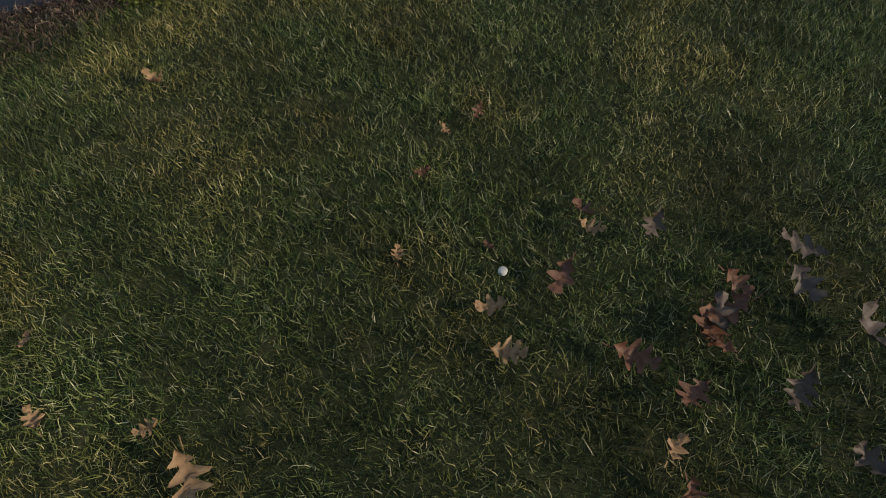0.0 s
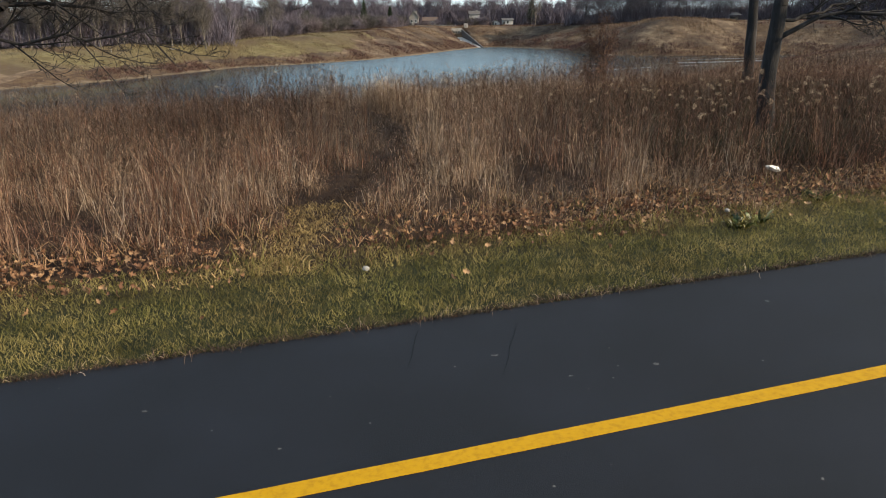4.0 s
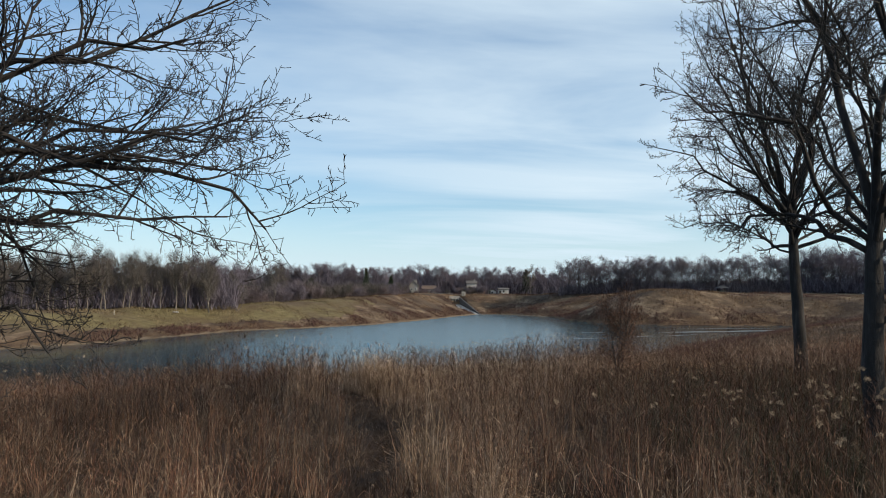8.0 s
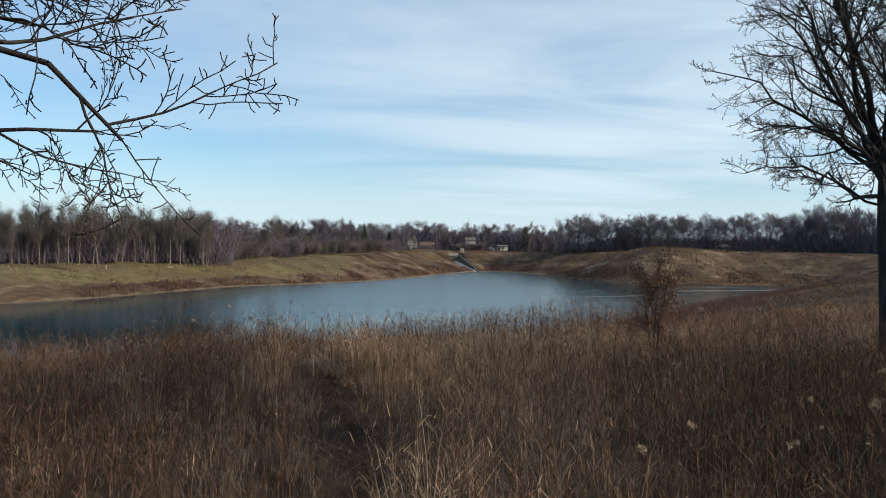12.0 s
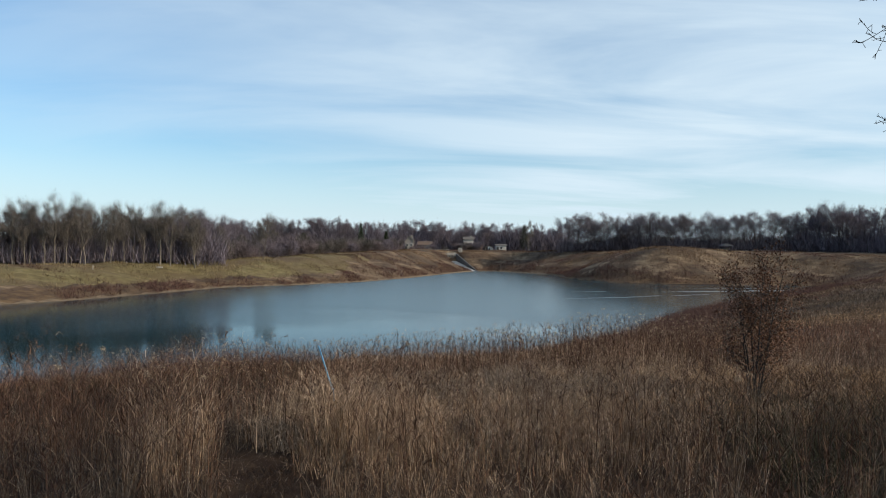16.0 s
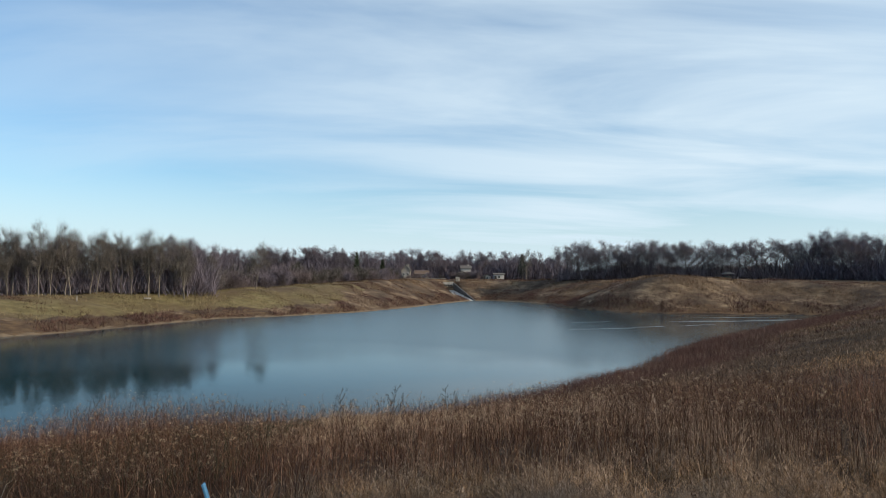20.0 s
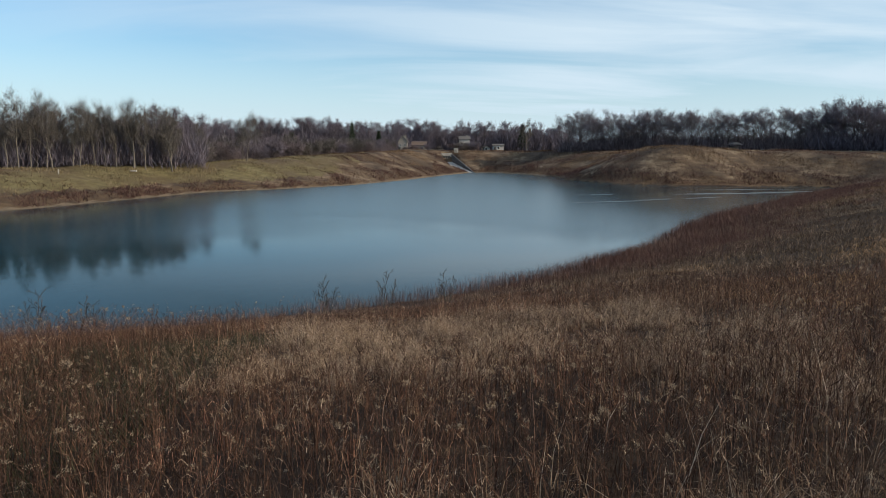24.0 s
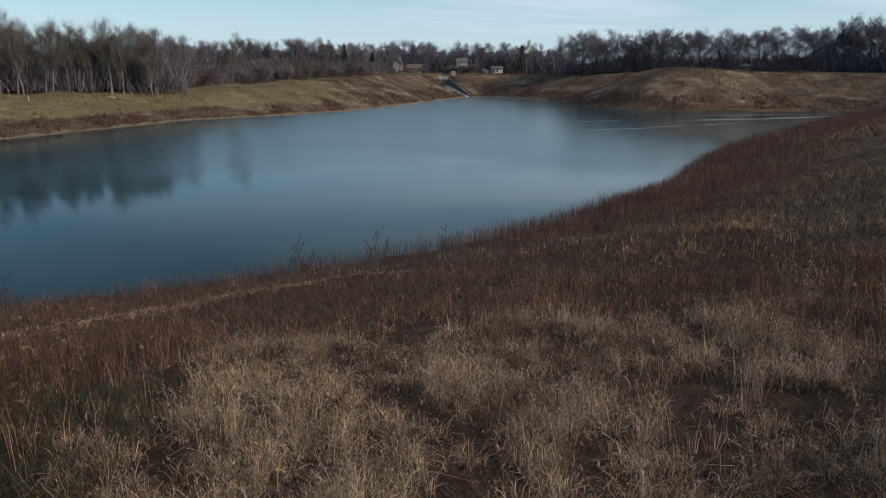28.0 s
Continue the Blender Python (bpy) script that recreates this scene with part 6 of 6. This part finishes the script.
def house(label, x, y, w, d, h, rise, wall, roof, gable_front=True, chimney=False, windows=2, z=None):
    """A small house: walls, pitched roof, door, windows with frames."""
    root = tagged(new("house"), label, "house", "houses behind the bank")
    part("wall", box_bm(w, d, h, pose(0, 0, h / 2), 0.03), wall, root)
    bm = bmesh.new()
    o = 0.4
    if gable_front:
        prof = [(-w / 2 - o, h - 0.2), (0, h + rise), (w / 2 + o, h - 0.2), (w / 2 + o, h), (0, h + rise + 0.25), (-w / 2 - o, h)]
        ring = [[bm.verts.new((px, yy, pz)) for px, pz in prof] for yy in (-d / 2 - o, d / 2 + o)]
    else:
        prof = [(-d / 2 - o, h - 0.2), (0, h + rise), (d / 2 + o, h - 0.2), (d / 2 + o, h), (0, h + rise + 0.25), (-d / 2 - o, h)]
        ring = [[bm.verts.new((xx, py, pz)) for py, pz in prof] for xx in (-w / 2 - o, w / 2 + o)]
    for i in range(6):
        j = (i + 1) % 6
        bm.faces.new((ring[0][i], ring[0][j], ring[1][j], ring[1][i]))
    bm.faces.new((ring[0][0], ring[0][5], ring[0][4], ring[0][1])); bm.faces.new((ring[0][1], ring[0][4], ring[0][3], ring[0][2]))
    bm.faces.new((ring[1][0], ring[1][1], ring[1][4], ring[1][5])); bm.faces.new((ring[1][1], ring[1][2], ring[1][3], ring[1][4]))
    bmesh.ops.recalc_face_normals(bm, faces=bm.faces)
    part("roof", bm, roof, root)
    for s in (-1, 1):
        bm = bmesh.new()
        if gable_front:
            tri = [(-w / 2, s * d / 2, h), (w / 2, s * d / 2, h), (0, s * d / 2, h + rise)]
        else:
            tri = [(s * w / 2, -d / 2, h), (s * w / 2, d / 2, h), (s * w / 2, 0, h + rise)]
        e = Vector((0, -s * 0.1, 0)) if gable_front else Vector((-s * 0.1, 0, 0))
        a_ = [bm.verts.new(p) for p in tri]; b2 = [bm.verts.new(Vector(p) + e) for p in tri]
        bm.faces.new(a_); bm.faces.new(b2[::-1])
        for i in range(3):
            bm.faces.new((a_[i], a_[(i + 1) % 3], b2[(i + 1) % 3], b2[i]))
        bmesh.ops.recalc_face_normals(bm, faces=bm.faces)
        part("gable", bm, wall, root)
    for i in range(windows):
        wx = (i - (windows - 1) / 2) * w / (windows + 0.3)
        fr = part("window", box_bm(1.0, 0.12, 1.2, pose(wx, -d / 2 - 0.03, h * 0.62), 0.02), M_WHITE, root)
        part("pane", box_bm(0.8, 0.06, 1.0, pose(wx, -d / 2 - 0.09, h * 0.62)), M_GLASS, fr)
    part("door", box_bm(0.95, 0.1, 2.0, pose(-w * 0.36, -d / 2 - 0.03, 1.02), 0.02), M_DARK, root)
    if chimney:
        part("chimney", box_bm(0.7, 0.7, 1.8, pose(w * 0.25, 0.4, h + rise * 0.8), 0.03), M_CONCRETE, root)
    root.location = (x, y, gz(x, y) - 0.3 if z is None else z)
    return root


M_SIDING = surface("white_siding", [(0.3, (0.34, 0.32, 0.30)), (0.7, (0.48, 0.46, 0.43))], 1, 0.8)
M_BROWN_ROOF = surface("brown_shingle", [(0.3, (0.07, 0.05, 0.04)), (0.7, (0.14, 0.10, 0.08))], 2, 0.9)
house("steep-gabled pale house among bare trees", -13.5, 324, 4.0, 7, 3.9, 2.6, M_WALL, M_ROOF, True, True)
house("low tan house beside bare trees", -6.5, 326, 6.0, 6, 2.7, 1.3, M_WALL, M_BROWN_ROOF, False)
house("pale two-storey house among bare trees", 13.4, 329, 4.4, 5, 5.3, 1.1, M_SIDING, M_ROOF, False, True)
house("small brick-coloured house behind the bank", 18.1, 326, 3.0, 5, 3.4, 0.9, surface("brick_wall", [(0.3, (0.16, 0.10, 0.08)), (0.7, (0.28, 0.19, 0.15))], 2, 0.85), M_ROOF, True, False, 1)
house("low pale garage behind the bank", 22.3, 320, 3.2, 5, 1.8, 0.6, M_SIDING, M_ROOF, True, False, 1)
house("plain off-white shed with a shallow roof", 27.4, 318, 4.4, 5, 2.7, 0.4, M_SIDING, M_ROOF, False, False, 1)

# picnic shelter on the far bank
hut = tagged(new("shelter"), "small dark-roofed shelter on the dry bank", "shelter")
hx, hy = 92.0, 232.0
for dx_, dy_ in ((-1.2, -0.8), (1.2, -0.8), (-1.2, 0.8), (1.2, 0.8)):
    part("post", box_bm(0.14, 0.14, 1.9, pose(dx_, dy_, 0.95), 0.02), M_DARK, hut)
bm = bmesh.new()
bmesh.ops.create_cone(bm, cap_ends=True, segments=4, radius1=2.5, radius2=0.2, depth=0.8, matrix=pose(0, 0, 2.25, 0, 0, 45))
part("roof", bm, M_DARK, hut)
part("back_panel", box_bm(2.2, 0.08, 1.2, pose(0, 0.75, 0.7), 0.01), M_DARK, hut)
hut.location = (hx, hy, gz(hx, hy) - 0.05)

# white posts and a low pipe end on the mown bank
for px_, py_, hh_ in ((-62.5, 136, 0.75), (-60, 178, 0.6)):
    p_ = tagged(new("bank_post"), "short white marker post on the mown bank", "post", "posts on the bank")
    part("shaft", box_bm(0.13, 0.13, hh_, pose(0, 0, hh_ / 2 - 0.05), 0.04), M_CONCRETE, p_)
    part("cap", box_bm(0.17, 0.17, 0.08, pose(0, 0, hh_ - 0.02), 0.03), M_CONCRETE, p_)
    p_.location = (px_, py_, gz(px_, py_))
blk = part("concrete_block", box_bm(1.2, 0.45, 0.3, Matrix(), 0.05), M_CONCRETE, None)
blk.location = (-57, 152, gz(-57, 152) + 0.2)
tagged(blk, "low pale concrete block on the mown bank", "block")


def conifer(x, y, h, r, seed, label):
    """Tapered trunk and whorls of drooping needled boughs."""
    rnd = random.Random(seed)
    root = tagged(new("conifer"), label, "tree", "conifers on the skyline")
    seg = [(0, (0, 0, -0.2), (0, 0, h * 0.98), 0.2, 0.03)]
    stem = new("trunk", mesh_of("trunk", seg, (6, 4, 3, 3), M_BARK_FAR)); stem.parent = root
    n = 800
    t = rng.random(n) ** 0.8
    a = rng.uniform(0, 6.283, n)
    rad = r * (1.05 - t) * rng.uniform(0.2, 1.0, n) * (0.75 + 0.25 * np.sin(t * 40))
    P = np.stack([rad * np.cos(a), rad * np.sin(a), h * (0.12 + 0.88 * t)], -1)
    V, F, _ = blades(P, rng.uniform(0.5, 1.1, n), rng.uniform(0.15, 0.35, n), rng.uniform(0.6, 1.1, n), 2, a)
    o = new("needles", raw_mesh("needles", V, F, M_NEEDLE)); o.parent = root
    root.location = (x, y, gz(x, y))


conifer(-35, 318, 11, 3.6, 1, "dark green pointed conifer among bare trees")
conifer(40, 336, 11.5, 4.4, 2, "tall ragged pine above the bare wood")
conifer(-47, 250, 7, 2.8, 3, "small dark conifer behind the thicket")
conifer(-24, 322, 8, 3.0, 4, "dark conifer beside the house")

# thin skin of ice on the sheltered water
M_ICE = surface("thin_ice", [(0.3, (0.035, 0.05, 0.054)), (0.7, (0.085, 0.105, 0.11))], 0.5, 0.3, fine=3, bump_d=0.004, spec=0.3)
for ix, iy, iw, il, ang in ((29, 130, 13, 0.8, 22), (37, 135, 8, 0.6, 28), (58, 153, 20, 2.6, 14), (70, 158, 14, 3.0, 20), (50, 150, 9, 1.0, 6), (30, 147, 8, 0.6, 20), (66, 166, 18, 1.5, 8), (47, 140, 9, 0.7, 30)):
    n_i = 40
    V = [(0, 0, 0)]
    for i in range(n_i):
        a = 2 * math.pi * i / n_i
        k_ = 1 + 0.25 * math.sin(3 * a + ix) + 0.12 * math.sin(7 * a + iy)
        V.append((math.cos(a) * iw / 2 * k_, math.sin(a) * il / 2 * k_, 0))
    Ft = [(0, i + 1, (i + 1) % n_i + 1) for i in range(n_i)]
    ice = new("ice_patch", raw_mesh("ice_patch", V, Ft, M_ICE))
    ice.matrix_world = pose(ix, iy, WATER_Z + 0.006, 0, 0, ang)
    tagged(ice, "thin pale skin of ice on the pond", "ice", "ice on the pond")

# small dead shrubs along the near shore
for bx, by, bh, sd in ((-4.4, 47.0, 1.5, 3), (-2.2, 48.6, 1.6, 4), (-14.5, 44.6, 1.9, 5), (-12.8, 44.9, 1.4, 6), (0.4, 50.6, 1.4, 7)):
    rnd = random.Random(sd)
    out = []
    for i in range(3):
        a = i * 2.1
        grow(out, Vector((0.06 * math.cos(a), 0.06 * math.sin(a), -0.1)), Vector((0.25 * math.cos(a), 0.25 * math.sin(a), 1)).normalized(), bh * rnd.uniform(0.8, 1.1), 0.02, 0, rnd, dict(SAP, rmin=0.008))
    sh = tagged(new("dead_shrub", mesh_of("dead_shrub", out, (5, 3, 3, 3, 3), M_BARK_FAR)), "small leafless shrub at the water's edge", "shrub", "shrubs on the shore")
    sh.location = (bx, by, gz(bx, by))
